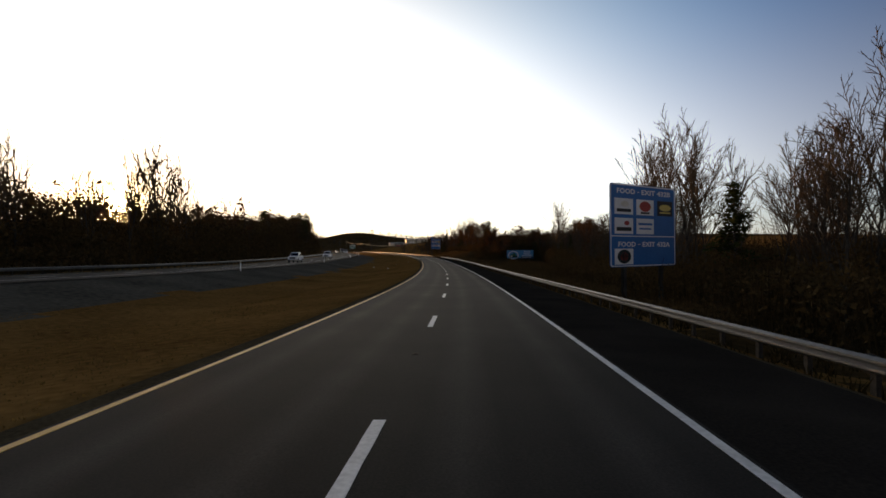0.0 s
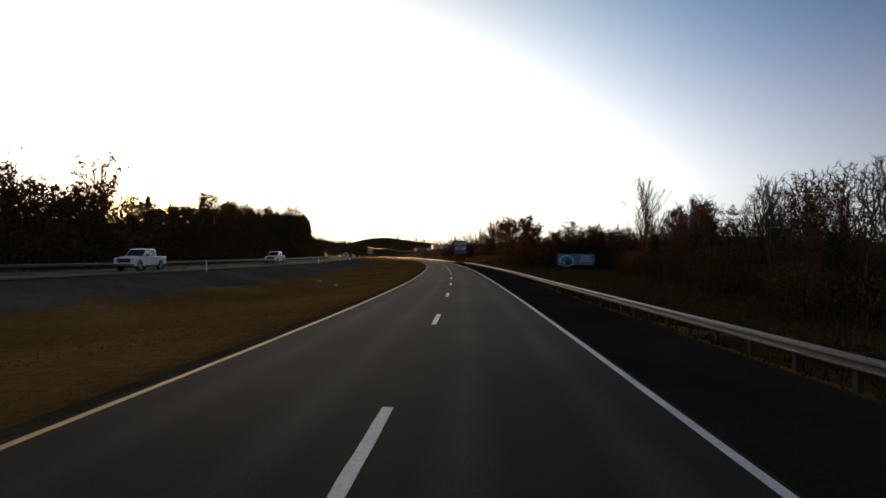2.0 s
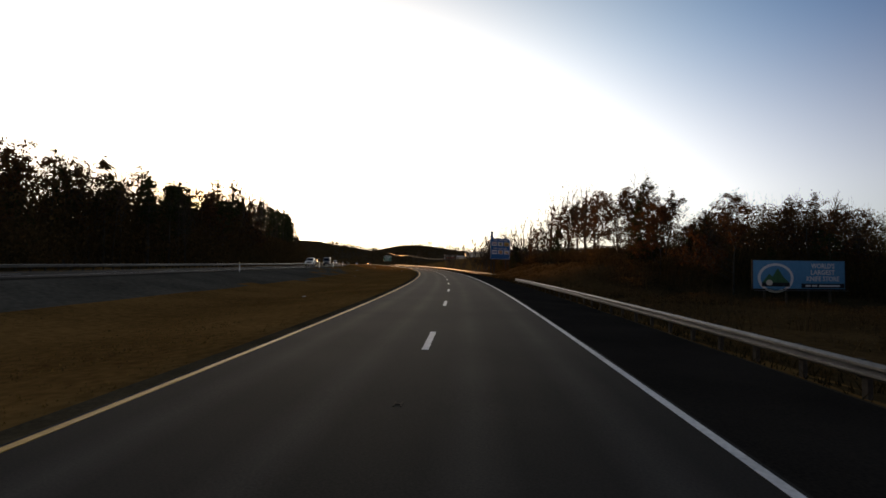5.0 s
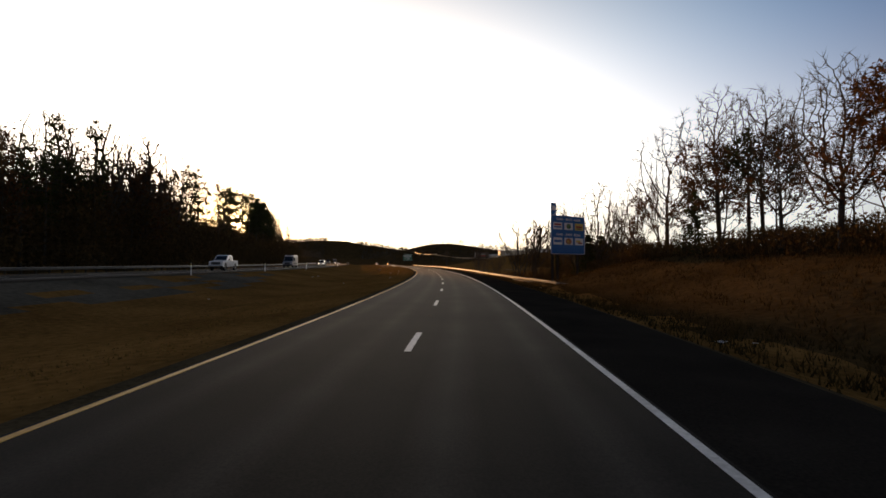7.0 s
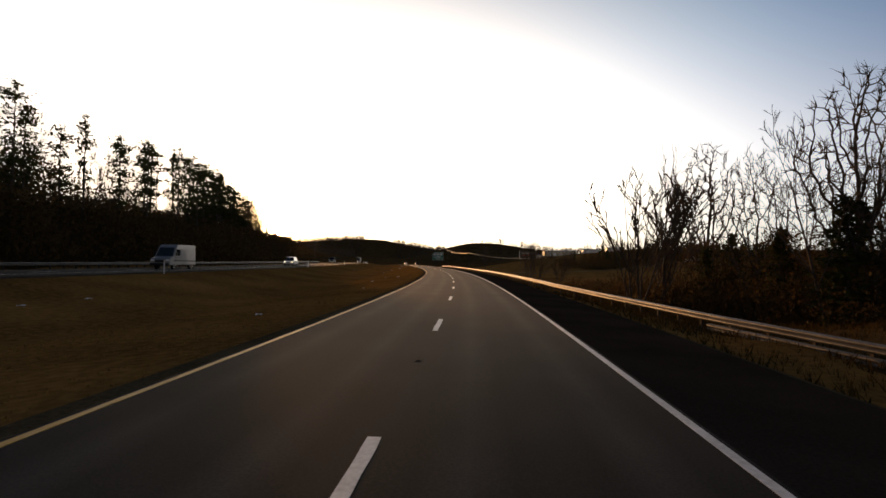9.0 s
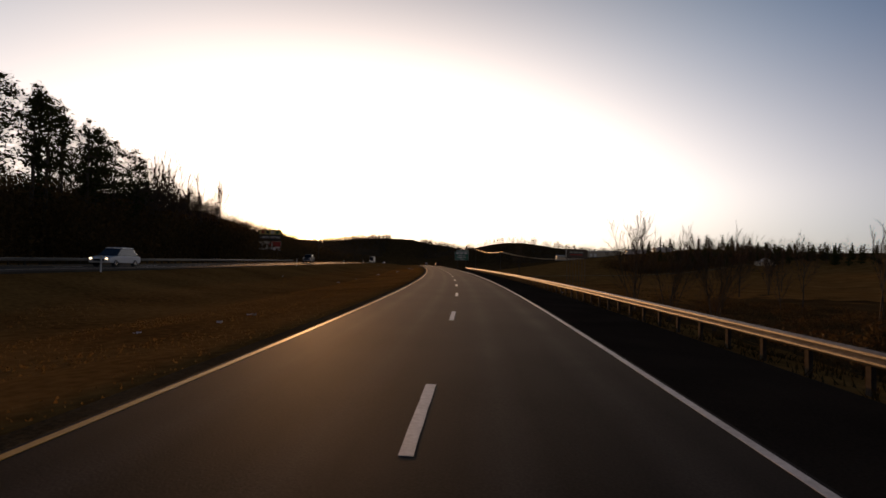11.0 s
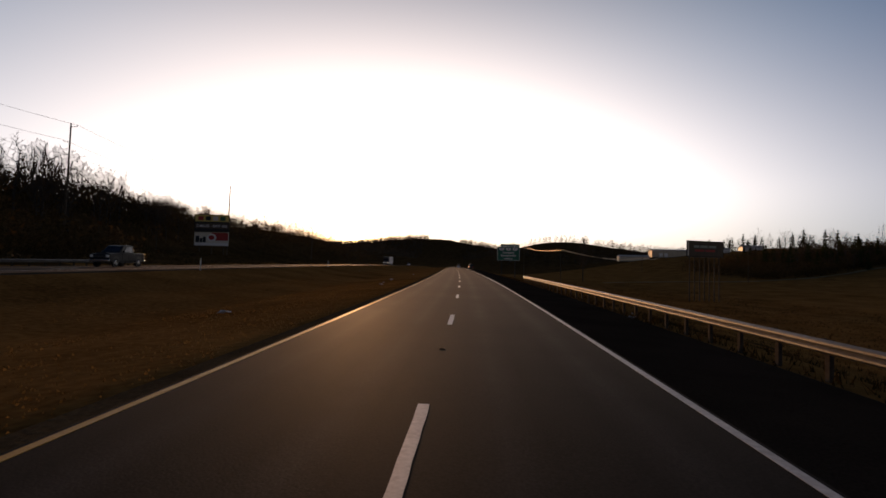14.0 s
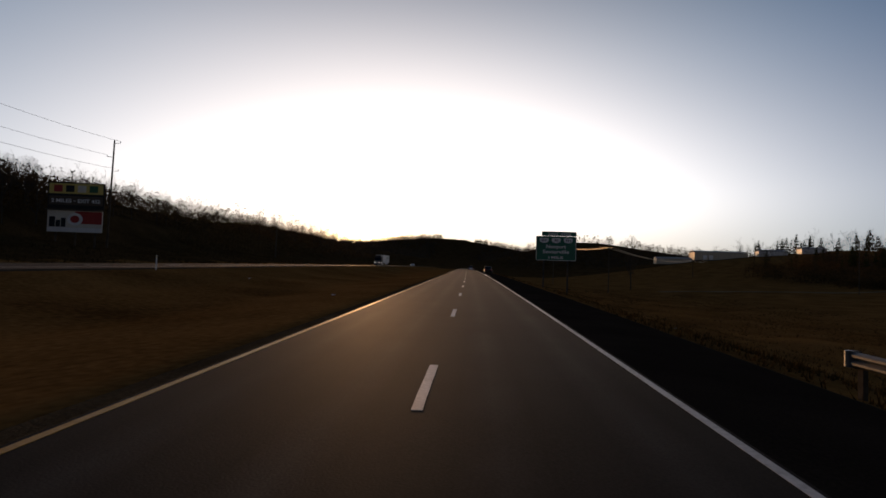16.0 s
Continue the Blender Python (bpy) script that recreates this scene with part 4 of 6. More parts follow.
def bare_tree(seed, h, **kw):
    rng = np.random.default_rng(seed)
    w, f, t = grow(rng, h, **kw)
    v1, f1 = tubes(f, 3)
    v2, f2 = spikes(t)
    tri = np.concatenate([f1[:, [0, 1, 2]], f1[:, [0, 2, 3]], f2 + len(v1)])
    return [("trunk", mesh_of("trunk", *tubes(w, 5), M_BARK, True)), ("crown", mesh_of("crown", np.concatenate([v1, v2]), tri, M_TWIG))]


def crown_tree(seed, h, low=0.2, wide=0.28, n=700, step=0.42, twigs=3, r0=0.011):
    """A bare tree whose limbs reach out to fill a rounded crown."""
    rng = np.random.default_rng(seed)
    c = rng.normal(0, 1, (n, 3))
    c *= (rng.uniform(0.12, 1, n) ** 0.42 / np.linalg.norm(c, axis=1))[:, None]
    c[:, :2] *= (h * wide * (1 + 0.12 * np.sin(3 * np.arctan2(c[:, 1], c[:, 0]) + rng.uniform(0, 6))) * np.where(c[:, 2] < 0, 1 + 0.3 * c[:, 2], 1 - 0.18 * c[:, 2]))[:, None]
    c[:, 2] = h * (low + 1) / 2 + c[:, 2] * h * (1 - low) / 2
    nodes, parent, q = [np.array([0.0, 0.0, -0.4])], [-1], np.array([0.0, 0.0, -0.4])
    while q[2] < h * (low + 0.04):
        q = q + np.array([rng.normal(0, 0.035), rng.normal(0, 0.035), 1.0]) * step
        nodes.append(q)
        parent.append(len(nodes) - 2)
    dist, near = np.full(n, 1e9), np.zeros(n, int)
    fresh = list(range(len(nodes)))
    for turn in range(90):
        a = np.array([nodes[i] for i in fresh])
        d = np.linalg.norm(c[:, None] - a[None], axis=2)
        k = d.argmin(1)
        m = d[np.arange(len(c)), k]
        better = m < dist
        dist = np.where(better, m, dist)
        near = np.where(better, np.array(fresh)[k], near)
        keep = dist > step * 1.6
        c, dist, near = c[keep], dist[keep], near[keep]
        if len(c) < 4:
            break
        fresh = []
        for i in np.unique(near):
            d = c[near == i] - nodes[i]
            d = (d / np.linalg.norm(d, axis=1)[:, None]).mean(0) + rng.normal(0, 0.16, 3) + np.array([0, 0, 0.12])
            nodes.append(nodes[i] + d / (np.linalg.norm(d) + 1e-9) * step)
            parent.append(int(i))
            fresh.append(len(nodes) - 1)
    P, par = np.array(nodes), np.array(parent)
    area, leaf = np.zeros(len(P)), np.ones(len(P), bool)
    leaf[par[1:]] = False
    area[leaf] = r0 ** 2.3
    for i in range(len(P) - 1, 0, -1):
        area[par[i]] += max(area[i], r0 ** 2.3)
    r = np.maximum(area, r0 ** 2.3) ** (1 / 2.3)
    i = np.arange(1, len(P))
    segs = np.concatenate([P[par[i]], P[i], np.minimum(r[par[i]], r[i] * 1.5)[:, None], r[i][:, None]], 1)
    thick = r[i] > 0.035
    b = np.repeat(i[r[i] < 0.03], twigs)
    d = P[b] - P[par[b]]
    d = d / np.linalg.norm(d, axis=1)[:, None] + rng.normal(0, 0.62, (len(b), 3)) + np.array([0, 0, 0.25])
    e = P[b] + d / np.linalg.norm(d, axis=1)[:, None] * rng.uniform(0.35, 0.95, (len(b), 1))
    v1, f1 = tubes(segs[~thick], 3)
    v2, f2 = spikes(np.concatenate([P[b], e, np.full((len(b), 2), r0)], 1))
    tri = np.concatenate([f1[:, [0, 1, 2]], f1[:, [0, 2, 3]], f2 + len(v1)])
    return [("trunk", mesh_of("trunk", *tubes(segs[thick], 6), M_BARK, True)), ("crown", mesh_of("crown", np.concatenate([v1, v2]), tri, M_TWIG))]


def oak_tree(seed, h, n=2600):
    rng = np.random.default_rng(seed)
    w, f, t = grow(rng, h, kids=(9, 5, 4), first=0.2, spread=0.9, twig=0.02)
    f = np.concatenate([f, t])
    k = rng.integers(0, len(f), n)
    t = rng.uniform(0, 1, (n, 1))
    c = f[k, 0:3] * (1 - t) + f[k, 3:6] * t + rng.normal(0, 0.25, (n, 3))
    return [("trunk", mesh_of("trunk", *tubes(np.concatenate([w, f]), 4), M_BARK)), ("crown", mesh_of("crown", *flakes(rng, c, 0.22), M_RUSSET))]


def evergreen(seed, h, low=0.12, width=0.24, n_whorl=26, per=6, cone=1.0, clump=34, size=0.24):
    """A conifer: a straight trunk, whorls of boughs and needle tufts along them."""
    rng = np.random.default_rng(seed)
    segs = [(0, 0, -0.4, 0, 0, h * 0.5, h * 0.014, h * 0.009), (0, 0, h * 0.5, 0, 0, h, h * 0.009, 0.02)]
    cs = []
    for i in range(n_whorl):
        f = min(1.0, low + (1 - low) * (i + (rng.uniform(0, 0.8) if cone else rng.uniform(-0.6, 1.2))) / n_whorl)
        z = f * h
        shape = (1 - f) ** 0.8 if cone else min(1.0, 0.45 + 1.1 * (f - low)) * (1 - f ** 4) ** 0.7
        for k in range(per):
            if rng.uniform() < 0.18:
                continue
            a = rng.uniform(0, 2 * np.pi)
            ln = h * width * (shape * rng.uniform(0.55, 1.25) + 0.03)
            e = np.array([math.cos(a) * ln, math.sin(a) * ln, z + ln * rng.uniform(-0.15, 0.35)])
            b = np.array([0, 0, z])
            segs.append((*b, *e, 0.035, 0.012))
            m = max(5, int(clump * (0.35 + shape)))
            t = rng.uniform(0.25, 1.05, (m, 1))
            cs.append(b + (e - b) * t + rng.normal(0, 1, (m, 3)) * np.array([0.22, 0.22, 0.16 if cone else 0.34]) * (0.5 + ln * 0.22))
    return [("trunk", mesh_of("trunk", *tubes(segs, 5), M_BARK)), ("crown", mesh_of("crown", *flakes(rng, np.concatenate(cs), size, 0.3), M_NEEDLE))]


BARE_LABEL = "tall bare deciduous tree with fine grey-brown twigs"
KINDS = {
    "bare": [bare_tree(11, 13.0, kids=(13, 6, 4, 3), spread=0.5, first=0.16), bare_tree(12, 13.0, kids=(12, 6, 4, 3), spread=0.42, first=0.2), bare_tree(13, 13.0, kids=(12, 5, 5, 3), first=0.3, spread=0.55),
             bare_tree(14, 13.0, kids=(12, 6, 4, 3), spread=0.62, first=0.25), bare_tree(15, 13.0, spread=0.40, kids=(14, 6, 4, 3), first=0.14, up=0.6)],
    "slim": [bare_tree(16, 13.0, kids=(11, 5, 5), spread=0.42, twig=0.022, first=0.3), bare_tree(17, 13.0, kids=(11, 5, 5), spread=0.52, twig=0.022, first=0.2), bare_tree(18, 13.0, kids=(10, 5, 5), spread=0.46, twig=0.022, first=0.4)],
    "slimfar": [bare_tree(19, 13.0, kids=(7, 4, 5), spread=0.7, twig=0.026, first=0.2), bare_tree(20, 13.0, kids=(8, 4, 4), spread=0.8, twig=0.026, first=0.2)],
    "cedarfar": [evergreen(63, 9.0, 0.03, 0.26, 14, 6, 1, 12, 0.40), evergreen(64, 9.0, 0.03, 0.22, 14, 6, 1, 12, 0.40)],
    "broad": [crown_tree(21, 15.0, 0.2, 0.28, 1000, r0=0.022), crown_tree(22, 15.0, 0.16, 0.27, 1000, r0=0.022), crown_tree(23, 15.0, 0.24, 0.26, 900, r0=0.022)],
    "dense": [crown_tree(27, 15.0, 0.18, 0.28, 1100, 0.42, 4, 0.03), crown_tree(28, 15.0, 0.22, 0.26, 1000, 0.42, 4, 0.03)],
    "thick": [crown_tree(29, 15.0, 0.18, 0.28, 1100, 0.45, 5, 0.05), crown_tree(30, 15.0, 0.22, 0.26, 1000, 0.45, 5, 0.05)],
    "round": [crown_tree(24, 12.0, 0.2, 0.30, 420, 0.46, 3, 0.024), crown_tree(25, 12.0, 0.14, 0.34, 420, 0.46, 3, 0.024), crown_tree(26, 12.0, 0.26, 0.27, 380, 0.46, 3, 0.024)],
    "multi": [bare_tree(31, 9.0, stems=5, kids=(6, 4, 8), first=0.2, spread=0.42, twig=0.028), bare_tree(32, 9.0, stems=4, kids=(7, 4, 8), first=0.25, spread=0.4, twig=0.028), bare_tree(33, 9.0, stems=6, kids=(8, 6, 7), first=0.18, spread=0.45, twig=0.011), bare_tree(34, 9.0, stems=5, kids=(8, 6, 7), first=0.2, spread=0.42, twig=0.011)],
    "oak": [oak_tree(41, 12.0, 2800), oak_tree(42, 12.0, 3600)],
    "pine": [evergreen(51, 16.0, 0.46, 0.19, 17, 6, 0, 28, 0.22), evergreen(52, 16.0, 0.55, 0.18, 15, 6, 0, 28, 0.22), evergreen(53, 16.0, 0.40, 0.20, 19, 6, 0, 26, 0.22)],
    "cedar": [evergreen(61, 9.0, 0.03, 0.26, 24, 6, 1, 26, 0.22), evergreen(62, 9.0, 0.03, 0.22, 24, 6, 1, 26, 0.22)],
}
NOTE = {"thick": ("bare tree with a dense twiggy crown beyond the opposite road", "tree"), "dense": ("bare tree with a thick rounded crown of twigs", "tree"), "round": ("bare tree with a rounded crown of brown twigs", "tree"), "slimfar": ("slender bare tree seen across the fields", "tree"), "cedarfar": ("dark conical evergreen across the fields", "conifer"), "bare": (BARE_LABEL, "tree"), "slim": ("slender bare tree with upright grey-brown branches", "tree"), "broad": ("broad spreading bare tree with dense fine branches", "tree"), "multi": ("low bare tree with several leaning stems", "tree"),
        "oak": ("oak holding russet dead leaves", "tree"), "pine": ("tall dark pine with a high ragged crown", "pine tree"), "cedar": ("dark conical evergreen cedar", "conifer")}
NAME = {"thick": "bare_tree", "dense": "bare_tree", "round": "bare_tree", "slimfar": "bare_tree", "cedarfar": "cedar_tree", "bare": "bare_tree", "slim": "bare_tree", "broad": "bare_tree", "multi": "bare_tree", "oak": "oak_tree", "pine": "pine_tree", "cedar": "cedar_tree"}
REF_H = {"thick": 15.0, "dense": 15.0, "round": 12.0, "slimfar": 13.0, "cedarfar": 9.0, "bare": 13.0, "slim": 13.0, "broad": 15.0, "multi": 9.0, "oak": 12.0, "pine": 16.0, "cedar": 9.0}
tree_rng = random.Random(77)


def top_of(parts):
    return max(v.co.z for _, me in parts for v in me.vertices)


TOPS = {k: [top_of(p) for p in ps] for k, ps in KINDS.items()}


FAR = {"slimfar": [], "cedarfar": []}      # far trees, joined at the end


def plant(kind, s, u, h, which=None, group="", fat=1.0, full=False):
    """full: h is the height to the topmost twig, else that of the trunk."""
    which = tree_rng.randrange(len(KINDS[kind])) if which is None else which
    parts = KINDS[kind][which]
    p = at(s, u)
    k = h / (TOPS[kind][which] if full else REF_H[kind])
    z = ground_z(s, u)
    m = Matrix.Translation((p[0], p[1], z)) @ Matrix.Rotation(tree_rng.uniform(0, 6.28), 4, "Z") @ Matrix.Diagonal((k * fat, k * fat, k, 1))
    if kind in FAR:
        FAR[kind].append((which, m))
        return None
    t = new(NAME[kind])
    t.matrix_basis = m
    tagged(t, NOTE[kind][0], NOTE[kind][1], group)
    for name, me in parts:
        part(name, me, None, t)
    return t


def glade(s, u):
    """A glade of high-crowned pines over low brush, where the low sun looks through."""
    return 297 + 3.2 * (u - 46) < s < 365 + 3.75 * (u - 46) and 44 < u < 70


def wood_row(n, s0, s1, u0, u1, h0, h1, mix, group, full=False):
    kinds = [k for k, w in mix for _ in range(w)]
    for i in range(n):
        s = s0 + (s1 - s0) * (i + tree_rng.uniform(0, 1)) / n
        k = tree_rng.choice(kinds)
        u, h = tree_rng.uniform(u0, u1), tree_rng.uniform(h0, h1) * (0.7 if k == "cedar" else 1.0)
        clear = glade(s, u)
        if clear and k in ("oak", "cedar", "bare"):
            k = "pine"
        plant(k, s, u, h, 1 if clear and k == "pine" else None, group=group, fat=1.35 if k == "slimfar" else 1.0, full=full)


def edge(s):
    """Where the woods begin on the right of the first bend."""
    return float(np.interp(s, [-30, 60, 110, 150, 205], [-14, -17, -25, -36, -48]))


# woods along the right of the first bend
A = "trees beside the highway"
for i in range(92):
    s = -10 + 214 * (i + tree_rng.uniform(0, 1)) / 92
    k = tree_rng.choice(("bare", "slim", "slim", "slim", "slim", "oak", "cedar") if s > 95 else ("bare", "bare", "slim", "slim"))
    h = float(np.interp(s, [-10, 14, 40, 50, 68, 78, 104, 130, 160, 205], [10.5, 12.5, 12.5, 13.5, 13.0, 9.0, 10.8, 14.0, 14.5, 12.5])) * tree_rng.uniform(0.84, 1.12)
    plant(k, s, edge(s) - 3 - tree_rng.uniform(0, 20) * tree_rng.uniform(0.2, 1), h * (0.65 if k == "cedar" else 1.0), group=A, full=True)
for k, s, u, h, w in (("bare", 45, -22, 18.4, 0), ("bare", 49, -23, 17, 3), ("bare", 60.5, -25, 19.5, 4), ("bare", 63.5, -26, 20, 1), ("bare", 67, -27.5, 20, 0), ("slim", 70, -28, 15.5, 1), ("slim", 57, -24, 17.5, 2), ("bare", 24.5, -23, 15.5, 2),
                      ("bare", 167, -42, 21.5, 1), ("bare", 171.5, -43, 22, 4), ("slim", 175, -46, 17, 0), ("oak", 152, -44, 14, 1), ("oak", 145, -42, 13.5, 0), ("pine", 150, -50, 13.5, 0), ("bare", 140, -39, 14.5, 3), ("dense", 104, -38, 13.5, 0), ("dense", 112, -40, 14.5, 1), ("dense", 96, -36, 12.5, 1), ("dense", 121, -42, 15.0, 0), ("dense", 131, -44, 15.0, 1), ("dense", 88, -33, 11.5, 0)):
    plant(k, s, u, h, w, A, full=True)
wood_row(34, 148, 232, -50, -76, 9.5, 12.8, (("slim", 4), ("bare", 2), ("oak", 2)), A, True)
plant("cedar", 41.0, -23.6, 10.2, 0, fat=1.15, full=True)
for k, s, u, h, w, f in (("slim", 48.5, -24, 17.4, 1, 1.0), ("slim", 45, -26, 14.6, 0, 1.1), ("slim", 34.5, -24.5, 13.8, 2, 1.1), ("dense", 31.5, -24.5, 13.2, 1, 0.7), ("slim", 29, -24, 12.4, 1, 1.1), ("slim", 36, -27, 14.8, 0, 1.1)):
    plant(k, s, u, h, w, A, f, True)
for i in range(18):
    k = tree_rng.choice(("cedar", "oak", "oak", "slim", "pine"))
    plant(k, tree_rng.uniform(212, 234), tree_rng.uniform(-31, -56), tree_rng.uniform(6.0, 9.0) * (0.85 if k == "cedar" else 1.0), group="trees beside the highway", fat=1.4)
# trees on the grassy bank
for k, s, u, h, w, f in (("broad", 278.5, -30, 18.0, 0, 1.05), ("oak", 276, -26, 8.7, 0, 0.85), ("broad", 267.5, -31, 19.3, 1, 1.1), ("broad", 263, -33, 17.5, 2, 1.05), ("oak", 266, -30, 13.2, 1, 1.15), ("oak", 263.5, -29, 12.0, 0, 1.2), ("oak", 270, -30, 9.6, 0, 1.1),
                         ("pine", 262, -31, 13.0, 0, 1.3), ("oak", 259, -32, 12.0, 1, 1.2), ("broad", 257, -31, 13.5, 0, 1.0), ("cedar", 267, -28, 7.2, 0, 1.2), ("broad", 248.5, -30, 15.6, 1, 1.1), ("oak", 243, -29, 12.0, 0, 1.25), ("oak", 239.5, -31, 13.2, 1, 1.25), ("oak", 236, -30, 12.6, 0, 1.25),
                         ("oak", 233, -32, 12.0, 1, 1.2), ("bare", 239, -33, 16.4, 0, 1.0), ("oak", 244.5, -35, 11.0, 1, 1.2), ("pine", 231.5, -33, 13.6, 0, 1.2), ("cedar", 230, -31, 10.0, 1, 1.2), ("oak", 227, -34, 12.0, 0, 1.2), ("oak", 223, -31, 11.0, 1, 1.2),
                         ("broad", 291, -30, 15.6, 2, 0.95), ("slim", 283, -31, 13.2, 1, 1.1), ("bare", 287, -33, 14.4, 3, 1.0), ("broad", 296, -31, 15.6, 1, 0.9), ("bare", 301, -35, 14.2, 3, 1.0), ("broad", 303, -29, 15.0, 0, 0.9), ("bare", 255, -36, 13.0, 2, 1.0)):
    plant(k, s, u, h, w, "trees on the grassy bank", f, True)
for k, s, u, h, w, f in (("dense", 329, -30, 22.0, 0, 0.8), ("broad", 319, -30, 19.5, 1, 0.8), ("bare", 311, -36, 17.5, 4, 1.0), ("dense", 305.5, -30, 21.8, 1, 0.85), ("bare", 303, -26, 16.5, 2, 1.0), ("slim", 318.5, -20.5, 18.2, 1, 0.7)):
    plant(k, s, u, h, w, "trees where the bank falls away", f, True)
# sparse trees where the ground falls away
plant("multi", 315, -17.0, 13.8, 0, fat=1.3, full=True)
plant("multi", 319, -20.0, 14.8, 1, fat=1.3, full=True)
for s, u, h in ((303, -27, 10.5), (307, -31, 11.5), (312, -28, 9.5), (318, -32, 11.0), (327, -32, 11.0), (323, -27, 8.5), (330, -37, 10.0)):
    plant("cedar", s, u, h, None, "cedars in the hollow", 1.25)
wood_row(16, 330, 430, -48, -110, 8, 13, (("slim", 3), ("cedar", 2), ("bare", 1)), "trees in the low ground")
plant("multi", 382, -19.4, 11.8, 2, full=True)
plant("multi", 371, -18.5, 8.8, 3, full=True)
plant("multi", 372, -23, 10.0, 2, full=True)
plant("bare", 470, -84, 13, 3)
plant("multi", 478, -98, 11, 0)
plant("slim", 492, -112, 11, 1)
wood_row(50, 690, 800, -255, -345, 9, 14, (("cedarfar", 4), ("slimfar", 2)), "trees across the field")
plant("dense", 684, -65.5, 22.5, 1, fat=0.6, full=True)
for k, s, u, h, f in (("round", 740, -210, 21, 0.8), ("cedar", 742, -218, 15.0, 1.0), ("slim", 740, -235, 23.5, 1.2), ("slim", 741, -240, 21.5, 1.2), ("cedar", 744, -252, 15.5, 1.0), ("round", 738, -261, 25, 0.7), ("cedar", 739, -205, 14.0, 1.1), ("cedar", 745, -194, 15.0, 1.0), ("cedar", 741, -228, 14.5, 1.1), ("cedar", 738, -246, 16.5, 1.0)):
    plant(k, s, u, h, None, "trees at the edge of the field", f, True)
wood_row(20, 915, 980, -225, -310, 9, 13.5, (("cedarfar", 4), ("slimfar", 2)), "trees behind the warehouses")
wood_row(26, 915, 980, -300, -430, 14, 20, (("cedarfar", 3), ("slimfar", 3)), "trees behind the warehouses")
wood_row(38, 690, 830, -185, -290, 8, 13, (("cedarfar", 4), ("slimfar", 2)), "trees across the field")
wood_row(60, 712, 810, -165, -300, 8, 12.5, (("cedarfar", 3), ("slimfar", 3)), "trees across the field")
wood_row(26, 640, 730, -262, -330, 10, 14, (("cedarfar", 3), ("slimfar", 3)), "trees across the field")
# woods along the opposite road
wood_row(24, -30, 200, 50, 72, 11, 15.5, (("slim", 4), ("pine", 3), ("cedar", 2), ("oak", 1)), "trees beyond the opposite road")
wood_row(22, 10, 92, 48, 60, 15, 19.5, (("slim", 3), ("bare", 1)), "trees beyond the opposite road", True)
wood_row(9, 91, 111, 50, 57, 20, 25.0, (("slim", 1),), "trees beyond the opposite road", True)
for s, u, h, w, f in ((94, 51, 24.0, 0, 0.55), (99.5, 53, 22.0, 1, 0.5)):
    plant("dense", s, u, h, w, "trees beyond the opposite road", f, True)
wood_row(9, 113, 150, 50, 60, 11.5, 13.5, (("slim", 2), ("oak", 1)), "trees beyond the opposite road", True)
for k, s, u, h, w in (("cedar", 182, 55, 15.5, 0), ("cedar", 222, 61, 16, 1), ("slim", 153, 54, 17.5, 0), ("bare", 159, 55, 17, 1), ("slim", 164, 54, 15, 1), ("oak", 228, 55, 17, 0), ("oak", 203, 55, 14.5, 1), ("oak", 215, 54, 15, 0)):
    plant(k, s, u, h, w, "trees beyond the opposite road", full=True)
B = "trees beyond the opposite road"
wood_row(26, 190, 285, 48, 60, 14.5, 18.0, (("oak", 2), ("pine", 3), ("cedar", 1)), B, True)
wood_row(30, 225, 283, 47, 62, 14.5, 18, (("pine", 3), ("slim", 2), ("cedar", 1)), B, True)
